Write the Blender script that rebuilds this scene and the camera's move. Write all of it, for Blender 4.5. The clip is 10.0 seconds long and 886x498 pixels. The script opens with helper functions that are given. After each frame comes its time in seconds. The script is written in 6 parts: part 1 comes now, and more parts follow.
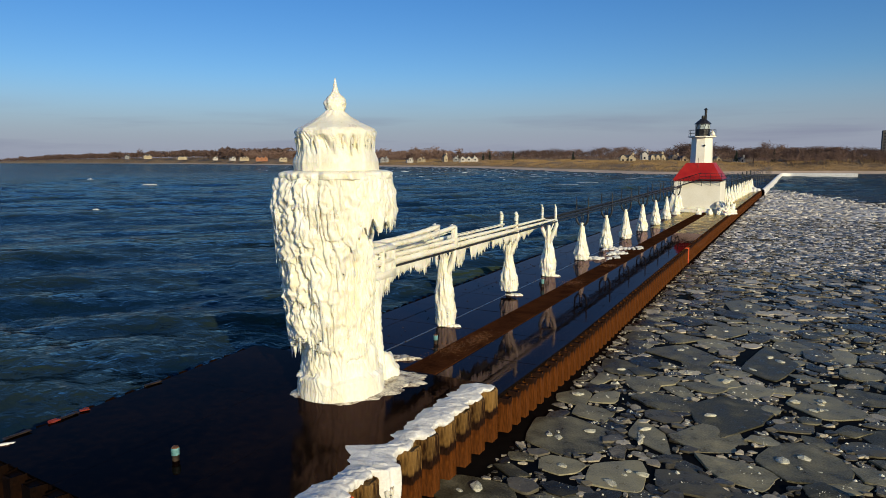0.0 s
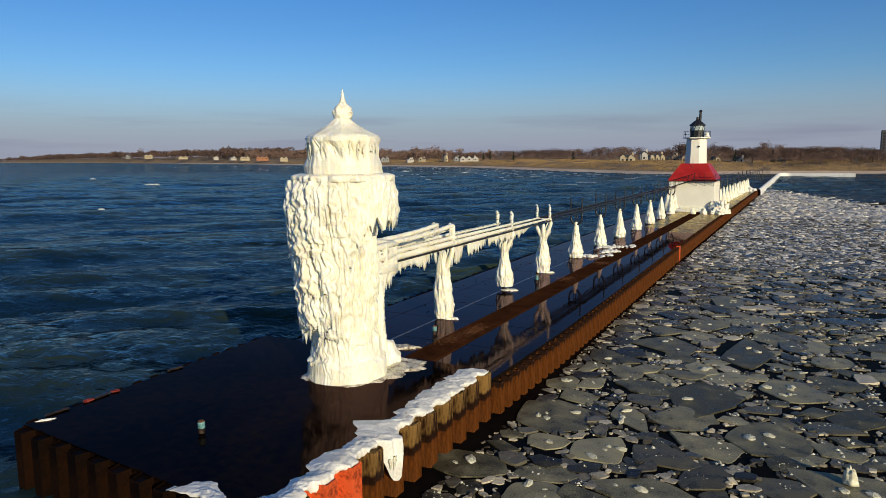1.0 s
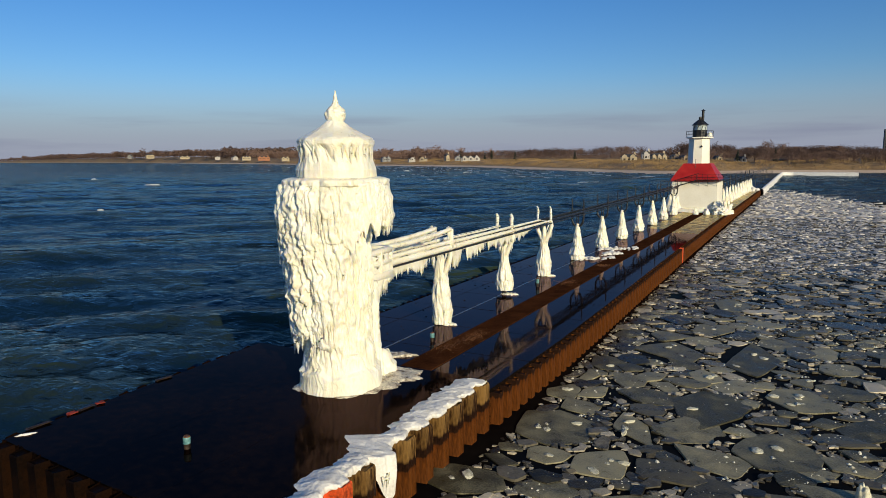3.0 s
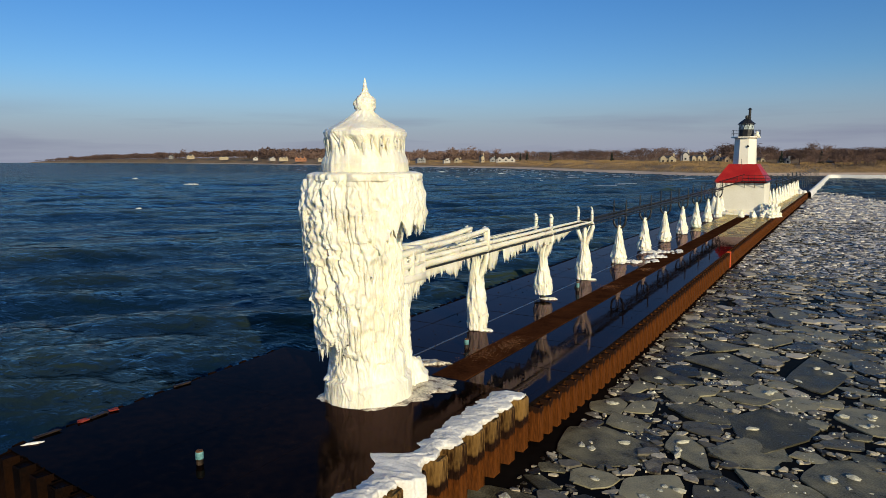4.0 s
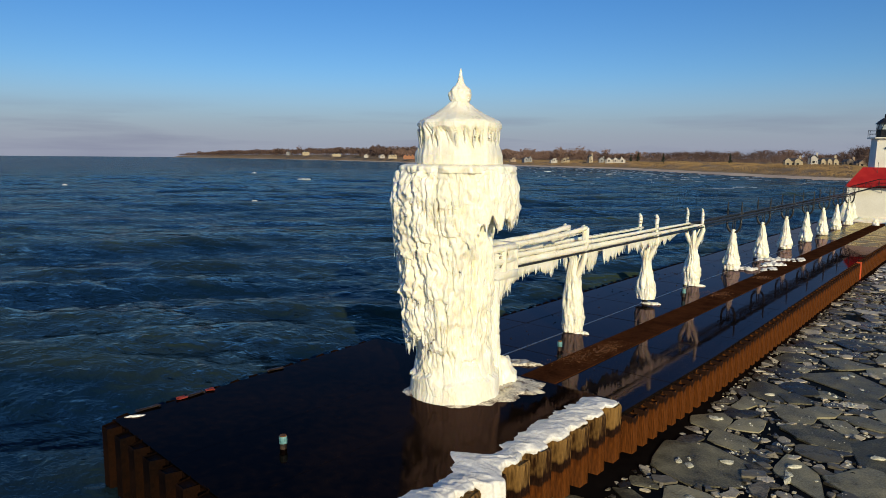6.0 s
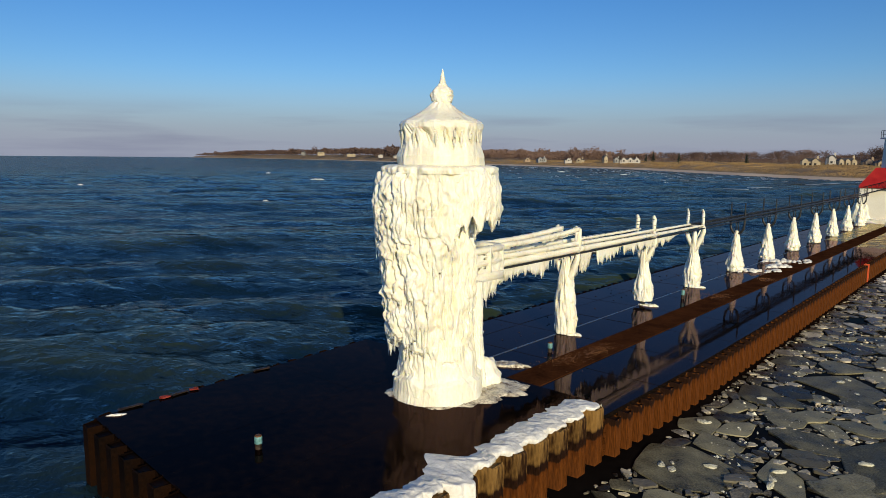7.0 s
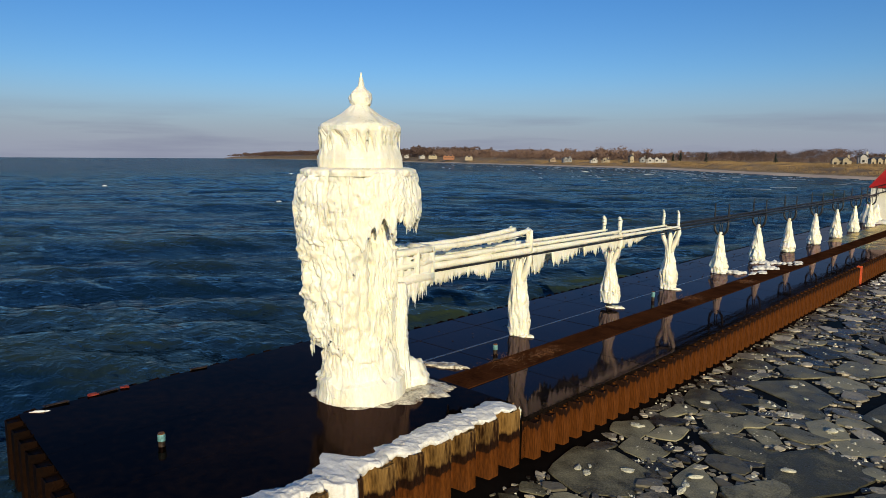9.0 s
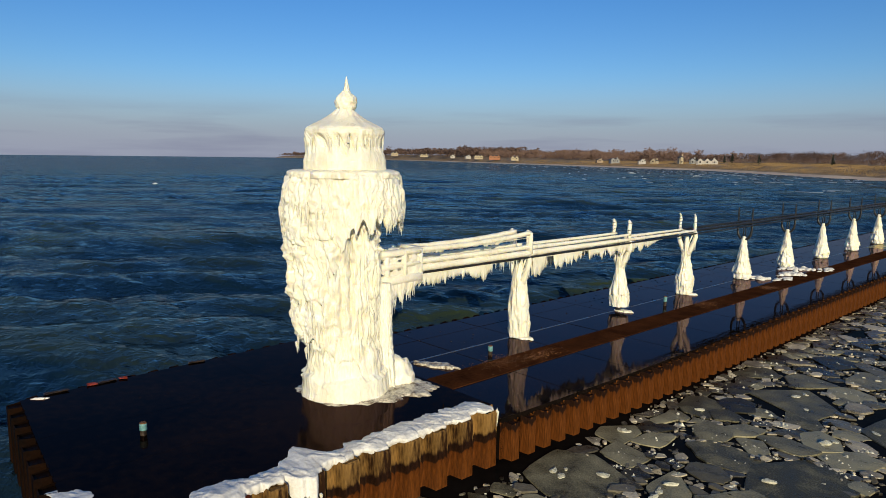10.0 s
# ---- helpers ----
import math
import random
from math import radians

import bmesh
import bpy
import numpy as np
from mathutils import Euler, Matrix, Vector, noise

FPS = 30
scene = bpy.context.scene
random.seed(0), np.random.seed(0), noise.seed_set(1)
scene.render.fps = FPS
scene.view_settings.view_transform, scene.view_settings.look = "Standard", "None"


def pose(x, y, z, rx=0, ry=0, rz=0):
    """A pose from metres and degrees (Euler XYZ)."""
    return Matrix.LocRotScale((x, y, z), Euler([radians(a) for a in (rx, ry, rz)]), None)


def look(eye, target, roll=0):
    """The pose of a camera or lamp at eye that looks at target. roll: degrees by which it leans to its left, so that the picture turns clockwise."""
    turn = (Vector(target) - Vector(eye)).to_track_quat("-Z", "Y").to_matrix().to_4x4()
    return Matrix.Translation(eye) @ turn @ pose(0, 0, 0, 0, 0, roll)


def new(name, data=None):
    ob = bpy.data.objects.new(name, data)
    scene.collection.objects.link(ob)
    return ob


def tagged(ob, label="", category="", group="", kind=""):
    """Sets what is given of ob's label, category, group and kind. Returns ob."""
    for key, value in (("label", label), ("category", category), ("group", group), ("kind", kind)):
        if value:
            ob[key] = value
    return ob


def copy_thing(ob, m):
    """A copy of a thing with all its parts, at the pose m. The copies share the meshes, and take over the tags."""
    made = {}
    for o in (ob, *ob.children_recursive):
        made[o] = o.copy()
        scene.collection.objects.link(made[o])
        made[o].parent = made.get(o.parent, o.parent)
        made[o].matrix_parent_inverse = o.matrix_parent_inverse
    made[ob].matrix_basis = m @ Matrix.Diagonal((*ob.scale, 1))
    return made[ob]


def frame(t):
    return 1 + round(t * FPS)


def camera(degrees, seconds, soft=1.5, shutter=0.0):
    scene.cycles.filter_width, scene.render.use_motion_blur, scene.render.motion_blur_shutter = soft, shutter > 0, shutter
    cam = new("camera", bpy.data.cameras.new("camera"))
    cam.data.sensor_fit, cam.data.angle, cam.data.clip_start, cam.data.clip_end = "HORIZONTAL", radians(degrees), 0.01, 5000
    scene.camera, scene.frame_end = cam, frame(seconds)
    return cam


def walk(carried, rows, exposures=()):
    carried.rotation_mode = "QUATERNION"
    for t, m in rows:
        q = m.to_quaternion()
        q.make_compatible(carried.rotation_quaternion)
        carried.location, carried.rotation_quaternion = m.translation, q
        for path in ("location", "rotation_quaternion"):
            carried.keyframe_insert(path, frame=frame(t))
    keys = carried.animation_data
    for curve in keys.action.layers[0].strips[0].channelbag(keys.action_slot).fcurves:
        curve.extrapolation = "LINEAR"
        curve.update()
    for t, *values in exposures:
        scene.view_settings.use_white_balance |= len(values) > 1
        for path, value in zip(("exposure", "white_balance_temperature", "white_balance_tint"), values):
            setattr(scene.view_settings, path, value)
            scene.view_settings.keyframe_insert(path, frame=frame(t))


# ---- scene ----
cam = camera(67.0, 10.0, soft=0.6)
PATH = [
    (0, (14.084, -18.642, 8.493), (13.147, -16.896, 8.225), -0.4),
    (0.5, (14.65, -19.608, 8.528), (13.711, -17.862, 8.261), -0.5),
    (1, (15.204, -20.524, 8.657), (14.266, -18.779, 8.388), -0.4),
    (1.5, (15.564, -21.036, 8.791), (14.625, -19.29, 8.52), -0.4),
    (2, (15.585, -20.952, 8.874), (14.647, -19.206, 8.603), -0.5),
    (3.5, (14.449, -18.804, 8.669), (13.495, -17.067, 8.399), -0.4),
    (4, (13.992, -18.058, 8.519), (12.961, -16.365, 8.253), -0.3),
    (4.5, (13.738, -17.631, 8.418), (12.615, -15.997, 8.152), 0.1),
    (5, (13.7, -17.586, 8.302), (12.478, -16.024, 8.037), 0.3),
    (5.5, (13.779, -17.539, 8.298), (12.518, -16.009, 8.031), 0.4),
    (7, (14.775, -16.597, 8.342), (13.462, -15.114, 8.073), 0.5),
    (7.5, (15.289, -16.151, 8.326), (13.962, -14.678, 8.058), 0.4),
    (8, (15.875, -15.657, 8.37), (14.539, -14.193, 8.099), 0.5),
    (8.5, (16.613, -14.996, 8.405), (15.267, -13.542, 8.135), 0.4),
    (9, (17.465, -14.276, 8.433), (16.092, -12.847, 8.164), 0.3),
    (9.5, (18.405, -13.532, 8.51), (16.991, -12.143, 8.239), 0.5),
    (10, (19.164, -12.958, 8.543), (17.696, -11.626, 8.273), 0.6),
]
walk(cam, [(t, look(eye, target, roll)) for t, eye, target, roll in PATH])

# ---------------- light ----------------
SUN_AZ, SUN_EL = -36.0, 17.0      # degrees, azimuth counted from +x
world = bpy.data.worlds.new("winter_sky")
scene.world = world
world.use_nodes = True
wn, wl = world.node_tree.nodes, world.node_tree.links
bg = wn["Background"]
sky = wn.new("ShaderNodeTexSky")
sky.sky_type = 'NISHITA'
sky.sun_disc = False
sky.sun_elevation = radians(SUN_EL)
sky.sun_rotation = radians(90 - SUN_AZ)
sky.altitude, sky.air_density, sky.dust_density, sky.ozone_density = 0, 1.0, 0.6, 2.5
SKY = 0.088
hs = wn.new("ShaderNodeHueSaturation")
hs.inputs["Saturation"].default_value = 1.3
wl.new(sky.outputs[0], hs.inputs["Color"])
tint = wn.new("ShaderNodeMix")
tint.data_type, tint.blend_type = 'RGBA', 'MULTIPLY'
tint.inputs[0].default_value = 1.0
tint.inputs[7].default_value = (0.74, 0.93, 1.25, 1)
wl.new(hs.outputs[0], tint.inputs[6])
way = wn.new("ShaderNodeTexCoord")
split = wn.new("ShaderNodeSeparateXYZ")
wl.new(way.outputs["Generated"], split.inputs[0])
low = wn.new("ShaderNodeMapRange")              # lilac winter haze that rings the horizon
low.interpolation_type = 'SMOOTHERSTEP'
low.inputs["From Min"].default_value, low.inputs["From Max"].default_value = -0.01, 0.14
low.inputs["To Min"].default_value, low.inputs["To Max"].default_value = 0.92, 0.0
wl.new(split.outputs[2], low.inputs[0])
haze = wn.new("ShaderNodeMix")
haze.data_type = 'RGBA'
haze.inputs[7].default_value = (0.31 / SKY, 0.335 / SKY, 0.44 / SKY, 1)
wl.new(low.outputs[0], haze.inputs[0])
wl.new(tint.outputs[2], haze.inputs[6])
flat = wn.new("ShaderNodeMapping")              # thin flat cloud streaks low in the sky
flat.inputs["Scale"].default_value = (2.2, 2.2, 26.0)
wl.new(way.outputs["Generated"], flat.inputs["Vector"])
cn = wn.new("ShaderNodeTexNoise")
cn.inputs["Scale"].default_value, cn.inputs["Detail"].default_value = 1.6, 5
wl.new(flat.outputs[0], cn.inputs["Vector"])
cr = wn.new("ShaderNodeMapRange")
cr.inputs["From Min"].default_value, cr.inputs["From Max"].default_value = 0.50, 0.72
cr.inputs["To Min"].default_value, cr.inputs["To Max"].default_value = 0.0, 0.55
wl.new(cn.outputs[0], cr.inputs[0])
band = wn.new("ShaderNodeMapRange")
band.interpolation_type = 'SMOOTHSTEP'
band.inputs["From Min"].default_value, band.inputs["From Max"].default_value = 0.03, 0.09
band.inputs["To Min"].default_value, band.inputs["To Max"].default_value = 1.0, 0.0
wl.new(split.outputs[2], band.inputs[0])
both = wn.new("ShaderNodeMath")
both.operation = 'MULTIPLY'
wl.new(cr.outputs[0], both.inputs[0])
wl.new(band.outputs[0], both.inputs[1])
cloud = wn.new("ShaderNodeMix")
cloud.data_type = 'RGBA'
cloud.inputs[7].default_value = (0.20 / SKY, 0.215 / SKY, 0.32 / SKY, 1)
wl.new(both.outputs[0], cloud.inputs[0])
wl.new(haze.outputs[2], cloud.inputs[6])
wl.new(cloud.outputs[2], bg.inputs[0])
bg.inputs[1].default_value = SKY
sun_data = bpy.data.lights.new("sun", 'SUN')
sun_data.energy, sun_data.angle, sun_data.color = 4.2, radians(0.5), (1.0, 0.87, 0.58)
sun_ob = new("sun", sun_data)
ca, sa = math.cos(radians(SUN_AZ)), math.sin(radians(SUN_AZ))
ce, se = math.cos(radians(SUN_EL)), math.sin(radians(SUN_EL))
sun_ob.matrix_world = look((60 * ca * ce, 60 * sa * ce, 60 * se), (0, 0, 0))
scene.view_settings.exposure = 0.0

# ---------------- helpers ----------------
RNG = np.random.default_rng(7)


def vnoise(p, seed=0):
    """Smooth value noise in 0..1 at the points p, an (n, 3) array."""
    p = np.asarray(p, dtype=np.float64)
    i = np.floor(p).astype(np.int64)
    f = p - i
    f = f * f * f * (f * (f * 6 - 15) + 10)
    out = np.zeros(len(p))
    for dx in (0, 1):
        for dy in (0, 1):
            for dz in (0, 1):
                h = (i[:, 0] + dx) * 374761393 + (i[:, 1] + dy) * 668265263 + (i[:, 2] + dz) * 2147483647 + seed * 974711
                h = (h ^ (h >> 13)) * 1274126177
                h = (h ^ (h >> 16)) & 0xFFFF
                w = (f[:, 0] if dx else 1 - f[:, 0]) * (f[:, 1] if dy else 1 - f[:, 1]) * (f[:, 2] if dz else 1 - f[:, 2])
                out += w * h / 65535.0
    return out


def fbm(p, seed=0, octaves=3):
    total, amp, norm = 0.0, 1.0, 0.0
    p = np.asarray(p, dtype=np.float64)
    for o in range(octaves):
        total = total + amp * vnoise(p * 2 ** o, seed + o)
        norm += amp
        amp *= 0.5
    return total / norm


def ridge(p, seed=0):
    return 1 - np.abs(2 * vnoise(p, seed) - 1)


def add_material(ob, material):
    if material:
        ob.data.materials.append(material)
    return ob


def thing(name, at=(0, 0, 0), label="", category="", group="", kind="", turn=0.0):
    ob = new(name)
    ob.empty_display_size = 0.2
    ob.matrix_world = pose(*at, 0, 0, turn)
    return tagged(ob, label, category, group, kind)


def mesh_from(name, verts, faces, smooth=False):
    me = bpy.data.meshes.new(name)
    me.from_pydata([tuple(v) for v in verts], [], [tuple(f) for f in faces])
    me.validate()
    if smooth:
        me.polygons.foreach_set("use_smooth", [True] * len(me.polygons))
    me.update()
    return me


def link(name, me, material, parent=None, label="", at=None, turn=0.0, scale=None):
    ob = new(name, me)
    if material and not len(me.materials):
        me.materials.append(material)
    if parent is not None:
        ob.parent = parent
    m = Matrix.Identity(4)
    if at is not None:
        m = pose(*at, 0, 0, turn)
    if scale is not None:
        m = m @ Matrix.Diagonal((*scale, 1))
    ob.matrix_basis = m
    if label:
        ob["label"] = label
    return ob


def part(name, bm, material, parent, label="", smooth=False):
    me = bpy.data.meshes.new(name)
    bmesh.ops.recalc_face_normals(bm, faces=bm.faces)
    bm.to_mesh(me)
    bm.free()
    if smooth:
        me.polygons.foreach_set("use_smooth", [True] * len(me.polygons))
    return link(name, me, material, parent, label)


def box(bm, lo, hi, bevel=0.0):
    r = bmesh.ops.create_cube(bm, size=1.0)
    lo, hi = Vector(lo), Vector(hi)
    for v in r["verts"]:
        v.co = Vector([lo[k] + (v.co[k] + 0.5) * (hi[k] - lo[k]) for k in range(3)])
    if bevel:
        edges = {e for v in r["verts"] for e in v.link_edges}
        bmesh.ops.bevel(bm, geom=list(edges), offset=bevel, segments=2, affect='EDGES', profile=0.5)
    return bm


def boxes(*pairs, bevel=0.0):
    bm = bmesh.new()
    for lo, hi in pairs:
        box(bm, lo, hi, bevel)
    return bm


def tube(bm, points, radii, sides=8, wobble=0.0, seed=0, caps=True):
    """A round bar along the points, with a radius at each of them."""
    pts = [Vector(p) for p in points]
    if not hasattr(radii, "__len__"):
        radii = [radii] * len(pts)
    rng = random.Random(seed)
    rings, side = [], None
    for i, p in enumerate(pts):
        d = (pts[min(i + 1, len(pts) - 1)] - pts[max(i - 1, 0)]).normalized()
        if side is None:
            side = d.cross(Vector((0, 0, 1)) if abs(d.z) < 0.9 else Vector((1, 0, 0))).normalized()
        side = (side - d * side.dot(d)).normalized()
        up = d.cross(side)
        ring = []
        for k in range(sides):
            a = 2 * math.pi * k / sides
            r = radii[i] * (1 + wobble * (rng.random() - 0.5) * 2)
            ring.append(bm.verts.new(p + (side * math.cos(a) + up * math.sin(a)) * r))
        rings.append(ring)
    for a, b in zip(rings, rings[1:]):
        for k in range(sides):
            bm.faces.new((a[k], a[(k + 1) % sides], b[(k + 1) % sides], b[k]))
    if caps:
        bm.faces.new(rings[0][::-1])
        bm.faces.new(rings[-1])
    return bm


def bar(points, radii, sides=8, wobble=0.0, seed=0):
    return tube(bmesh.new(), points, radii, sides, wobble, seed)


def lathe_mesh(name, radius, zs, n, centre=(0.0, 0.0), cap_top=True, cap_bottom=True):
    """A closed skin round a vertical axis; radius(theta, z) takes arrays."""
    th = np.linspace(0, 2 * np.pi, n, endpoint=False)
    T, Z = np.meshgrid(th, zs)
    R = radius(T.ravel(), Z.ravel()).reshape(T.shape)
    V = np.stack([centre[0] + R * np.cos(T), centre[1] + R * np.sin(T), Z], -1).reshape(-1, 3)
    m = len(zs)
    idx = np.arange(n * m).reshape(m, n)
    a, b = idx[:-1], idx[1:]
    F = np.stack([a, np.roll(a, -1, 1), np.roll(b, -1, 1), b], -1).reshape(-1, 4).tolist()
    V = V.tolist()
    if cap_bottom:
        V.append([centre[0], centre[1], float(zs[0])])
        F += [(len(V) - 1, int(idx[0, (k + 1) % n]), int(idx[0, k])) for k in range(n)]
    if cap_top:
        V.append([centre[0], centre[1], float(zs[-1])])
        F += [(len(V) - 1, int(idx[-1, k]), int(idx[-1, (k + 1) % n])) for k in range(n)]
    return mesh_from(name, V, F, smooth=True)


def prism(bm, outline, z0, z1):
    """A plate with the given outline between two heights."""
    lo = [bm.verts.new((x, y, z0)) for x, y in outline]
    hi = [bm.verts.new((x, y, z1)) for x, y in outline]
    n = len(outline)
    bm.faces.new(hi)
    bm.faces.new(lo[::-1])
    for k in range(n):
        bm.faces.new((lo[k], lo[(k + 1) % n], hi[(k + 1) % n], hi[k]))
    return bm


# ---------------- materials ----------------
def surface(name, dark, light, rough=(0.4, 0.6), scale=1.0, fine=12.0, bump=0.1, bump_scale=None, metal=0.0,
            spec=0.5, ior=1.45, stretch=(1, 1, 1), contrast=(0.35, 0.65), vary=0.0, sss=0.0, island=False, wet=None):
    """Two tones mixed by a coarse and a fine noise, with relief; vary shifts each object's tone."""
    m = bpy.data.materials.new(name)
    m.use_nodes = True
    n, l = m.node_tree.nodes, m.node_tree.links
    p = n["Principled BSDF"]
    co = n.new("ShaderNodeTexCoord")
    mp = n.new("ShaderNodeMapping")
    mp.inputs["Scale"].default_value = stretch
    l.new(co.outputs["Object"], mp.inputs["Vector"])
    big, small = n.new("ShaderNodeTexNoise"), n.new("ShaderNodeTexNoise")
    big.inputs["Scale"].default_value, big.inputs["Detail"].default_value = scale, 5
    small.inputs["Scale"].default_value, small.inputs["Detail"].default_value = fine, 6
    l.new(mp.outputs[0], big.inputs["Vector"])
    l.new(mp.outputs[0], small.inputs["Vector"])
    mix = n.new("ShaderNodeMath")
    mix.operation = 'MULTIPLY_ADD'
    mix.inputs[1].default_value = 0.4
    sc = n.new("ShaderNodeMath")
    sc.operation = 'MULTIPLY'
    sc.inputs[1].default_value = 0.6
    l.new(big.outputs[0], sc.inputs[0])
    l.new(small.outputs[0], mix.inputs[0])
    l.new(sc.outputs[0], mix.inputs[2])
    last = mix.outputs[0]
    if vary:
        info = n.new("ShaderNodeNewGeometry" if island else "ShaderNodeObjectInfo")
        v = n.new("ShaderNodeMath")
        v.operation = 'MULTIPLY_ADD'
        v.inputs[1].default_value = vary
        l.new(info.outputs["Random Per Island" if island else "Random"], v.inputs[0])
        l.new(last, v.inputs[2])
        s2 = n.new("ShaderNodeMath")
        s2.operation = 'SUBTRACT'
        s2.inputs[1].default_value = vary / 2
        l.new(v.outputs[0], s2.inputs[0])
        last = s2.outputs[0]
    ramp = n.new("ShaderNodeValToRGB")
    ramp.color_ramp.elements[0].position, ramp.color_ramp.elements[1].position = contrast
    ramp.color_ramp.elements[0].color, ramp.color_ramp.elements[1].color = (*dark, 1), (*light, 1)
    l.new(last, ramp.inputs[0])
    colour = ramp.outputs[0]
    if wet:                                     # a dark ragged tide band, orange rust below it
        sep = n.new("ShaderNodeSeparateXYZ")
        l.new(co.outputs["Object"], sep.inputs[0])
        jit = n.new("ShaderNodeMath")
        jit.operation = 'MULTIPLY_ADD'
        jit.inputs[1].default_value = 0.9
        l.new(big.outputs[0], jit.inputs[0])
        l.new(sep.outputs[2], jit.inputs[2])
        line = n.new("ShaderNodeMapRange")
        line.inputs["From Min"].default_value, line.inputs["From Max"].default_value = wet + 0.45 - 0.5, wet + 0.45 + 0.12
        l.new(jit.outputs[0], line.inputs[0])
        tide = n.new("ShaderNodeValToRGB")
        te = tide.color_ramp.elements
        te[0].position, te[0].color = 0.0, (0.10, 0.030, 0.005, 1)
        te[1].position, te[1].color = 0.80, (0.016, 0.006, 0.003, 1)
        low_end = te.new(0.42)
        low_end.color = (0.08, 0.023, 0.004, 1)
        mid = te.new(0.50)
        mid.color = (0.018, 0.007, 0.003, 1)
        l.new(line.outputs[0], tide.inputs[0])
        part_wet = n.new("ShaderNodeMapRange")
        part_wet.inputs["From Min"].default_value, part_wet.inputs["From Max"].default_value = 0.84, 1.0
        l.new(line.outputs[0], part_wet.inputs[0])
        streak = n.new("ShaderNodeMix")
        streak.data_type, streak.blend_type = 'RGBA', 'MULTIPLY'
        streak.inputs[0].default_value = 0.6
        gain = n.new("ShaderNodeMapRange")
        gain.inputs["From Min"].default_value, gain.inputs["From Max"].default_value = 0.35, 0.65
        gain.inputs["To Min"].default_value, gain.inputs["To Max"].default_value = 0.35, 1.6
        l.new(small.outputs[0], gain.inputs[0])
        l.new(tide.outputs[0], streak.inputs[6])
        l.new(gain.outputs[0], streak.inputs[7])
        wm = n.new("ShaderNodeMix")
        wm.data_type = 'RGBA'
        l.new(part_wet.outputs[0], wm.inputs[0])
        l.new(streak.outputs[2], wm.inputs[6])
        l.new(colour, wm.inputs[7])
        colour = wm.outputs[2]
    l.new(colour, p.inputs["Base Color"])
    rr = n.new("ShaderNodeMapRange")
    rr.inputs["From Min"].default_value, rr.inputs["From Max"].default_value = 0.35, 0.65
    rr.inputs["To Min"].default_value, rr.inputs["To Max"].default_value = rough
    l.new(big.outputs[0], rr.inputs[0])
    l.new(rr.outputs[0], p.inputs["Roughness"])
    p.inputs["Metallic"].default_value = metal
    p.inputs["Specular IOR Level"].default_value = spec
    p.inputs["IOR"].default_value = ior
    if sss:
        p.inputs["Subsurface Weight"].default_value = sss
        p.inputs["Subsurface Radius"].default_value = (0.12, 0.10, 0.06)
        p.inputs["Subsurface Scale"].default_value = 1.0
    if bump:
        b = n.new("ShaderNodeBump")
        b.inputs["Strength"].default_value = 1.0
        b.inputs["Distance"].default_value = bump
        src = small
        if bump_scale:
            src = n.new("ShaderNodeTexNoise")
            src.inputs["Scale"].default_value, src.inputs["Detail"].default_value = bump_scale, 6
            l.new(mp.outputs[0], src.inputs["Vector"])
        l.new(src.outputs[0], b.inputs["Height"])
        l.new(b.outputs[0], p.inputs["Normal"])
    return m


ICE = surface("tower_ice", (0.80, 0.74, 0.57), (0.92, 0.89, 0.77), (0.25, 0.5), 1.2, 9, 0.02, 14, stretch=(1, 1, 0.4), sss=0.35)
SNOW_ICE = surface("crusted_snow_ice", (0.62, 0.59, 0.54), (0.86, 0.84, 0.79), (0.4, 0.7), 1.5, 14, 0.03, 7)
SLUSH = surface("wet_slush_ice", (0.15, 0.105, 0.065), (0.78, 0.71, 0.56), (0.2, 0.55), 2.2, 11, 0.04, 12, contrast=(0.40, 0.58))
FLOE = surface("lake_ice_floe", (0.050, 0.045, 0.026), (0.32, 0.285, 0.175), (0.25, 0.5), 1.1, 18, 0.02, 16, vary=0.30, spec=0.12, contrast=(0.36, 0.68))
BRASH = surface("brash_ice", (0.030, 0.026, 0.018), (0.58, 0.50, 0.36), (0.25, 0.6), 1.6, 16, 0.03, 16, contrast=(0.26, 0.82), vary=0.6, island=True, spec=0.25)
THIN_FLOE = surface("thin_wet_floe", (0.020, 0.018, 0.011), (0.13, 0.113, 0.072), (0.2, 0.45), 1.7, 18, 0.015, 14, vary=0.3, spec=0.12, contrast=(0.36, 0.68))
CRUMB = surface("white_ice_crumb", (0.40, 0.38, 0.29), (0.72, 0.69, 0.55), (0.3, 0.6), 3.0, 12, 0.0, vary=0.4, island=True)
# paler than BRASH: sky sheen at a grazing angle is put into the colour
FAR_BRASH = surface("far_brash_ice_sky_sheen", (0.14, 0.13, 0.12), (0.74, 0.68, 0.60), (0.25, 0.55), 0.6, 6, 0.03, 8, contrast=(0.26, 0.80), vary=0.6, island=True, spec=0.45)
DARK_SLUSH = surface("thin_dark_ice", (0.020, 0.018, 0.014), (0.16, 0.14, 0.10), (0.15, 0.4), 1.0, 8, 0.02, 10, contrast=(0.25, 0.85), vary=0.6, island=True, spec=0.15)
CHUNK = surface("pale_ice_chunk", (0.46, 0.43, 0.30), (0.78, 0.74, 0.56), (0.15, 0.4), 2.0, 10, 0.02, 12)
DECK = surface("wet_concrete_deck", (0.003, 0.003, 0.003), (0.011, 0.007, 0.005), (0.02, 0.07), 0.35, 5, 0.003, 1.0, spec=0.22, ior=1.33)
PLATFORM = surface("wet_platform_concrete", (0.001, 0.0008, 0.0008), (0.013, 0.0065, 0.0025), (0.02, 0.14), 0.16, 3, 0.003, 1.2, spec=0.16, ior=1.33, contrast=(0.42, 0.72))
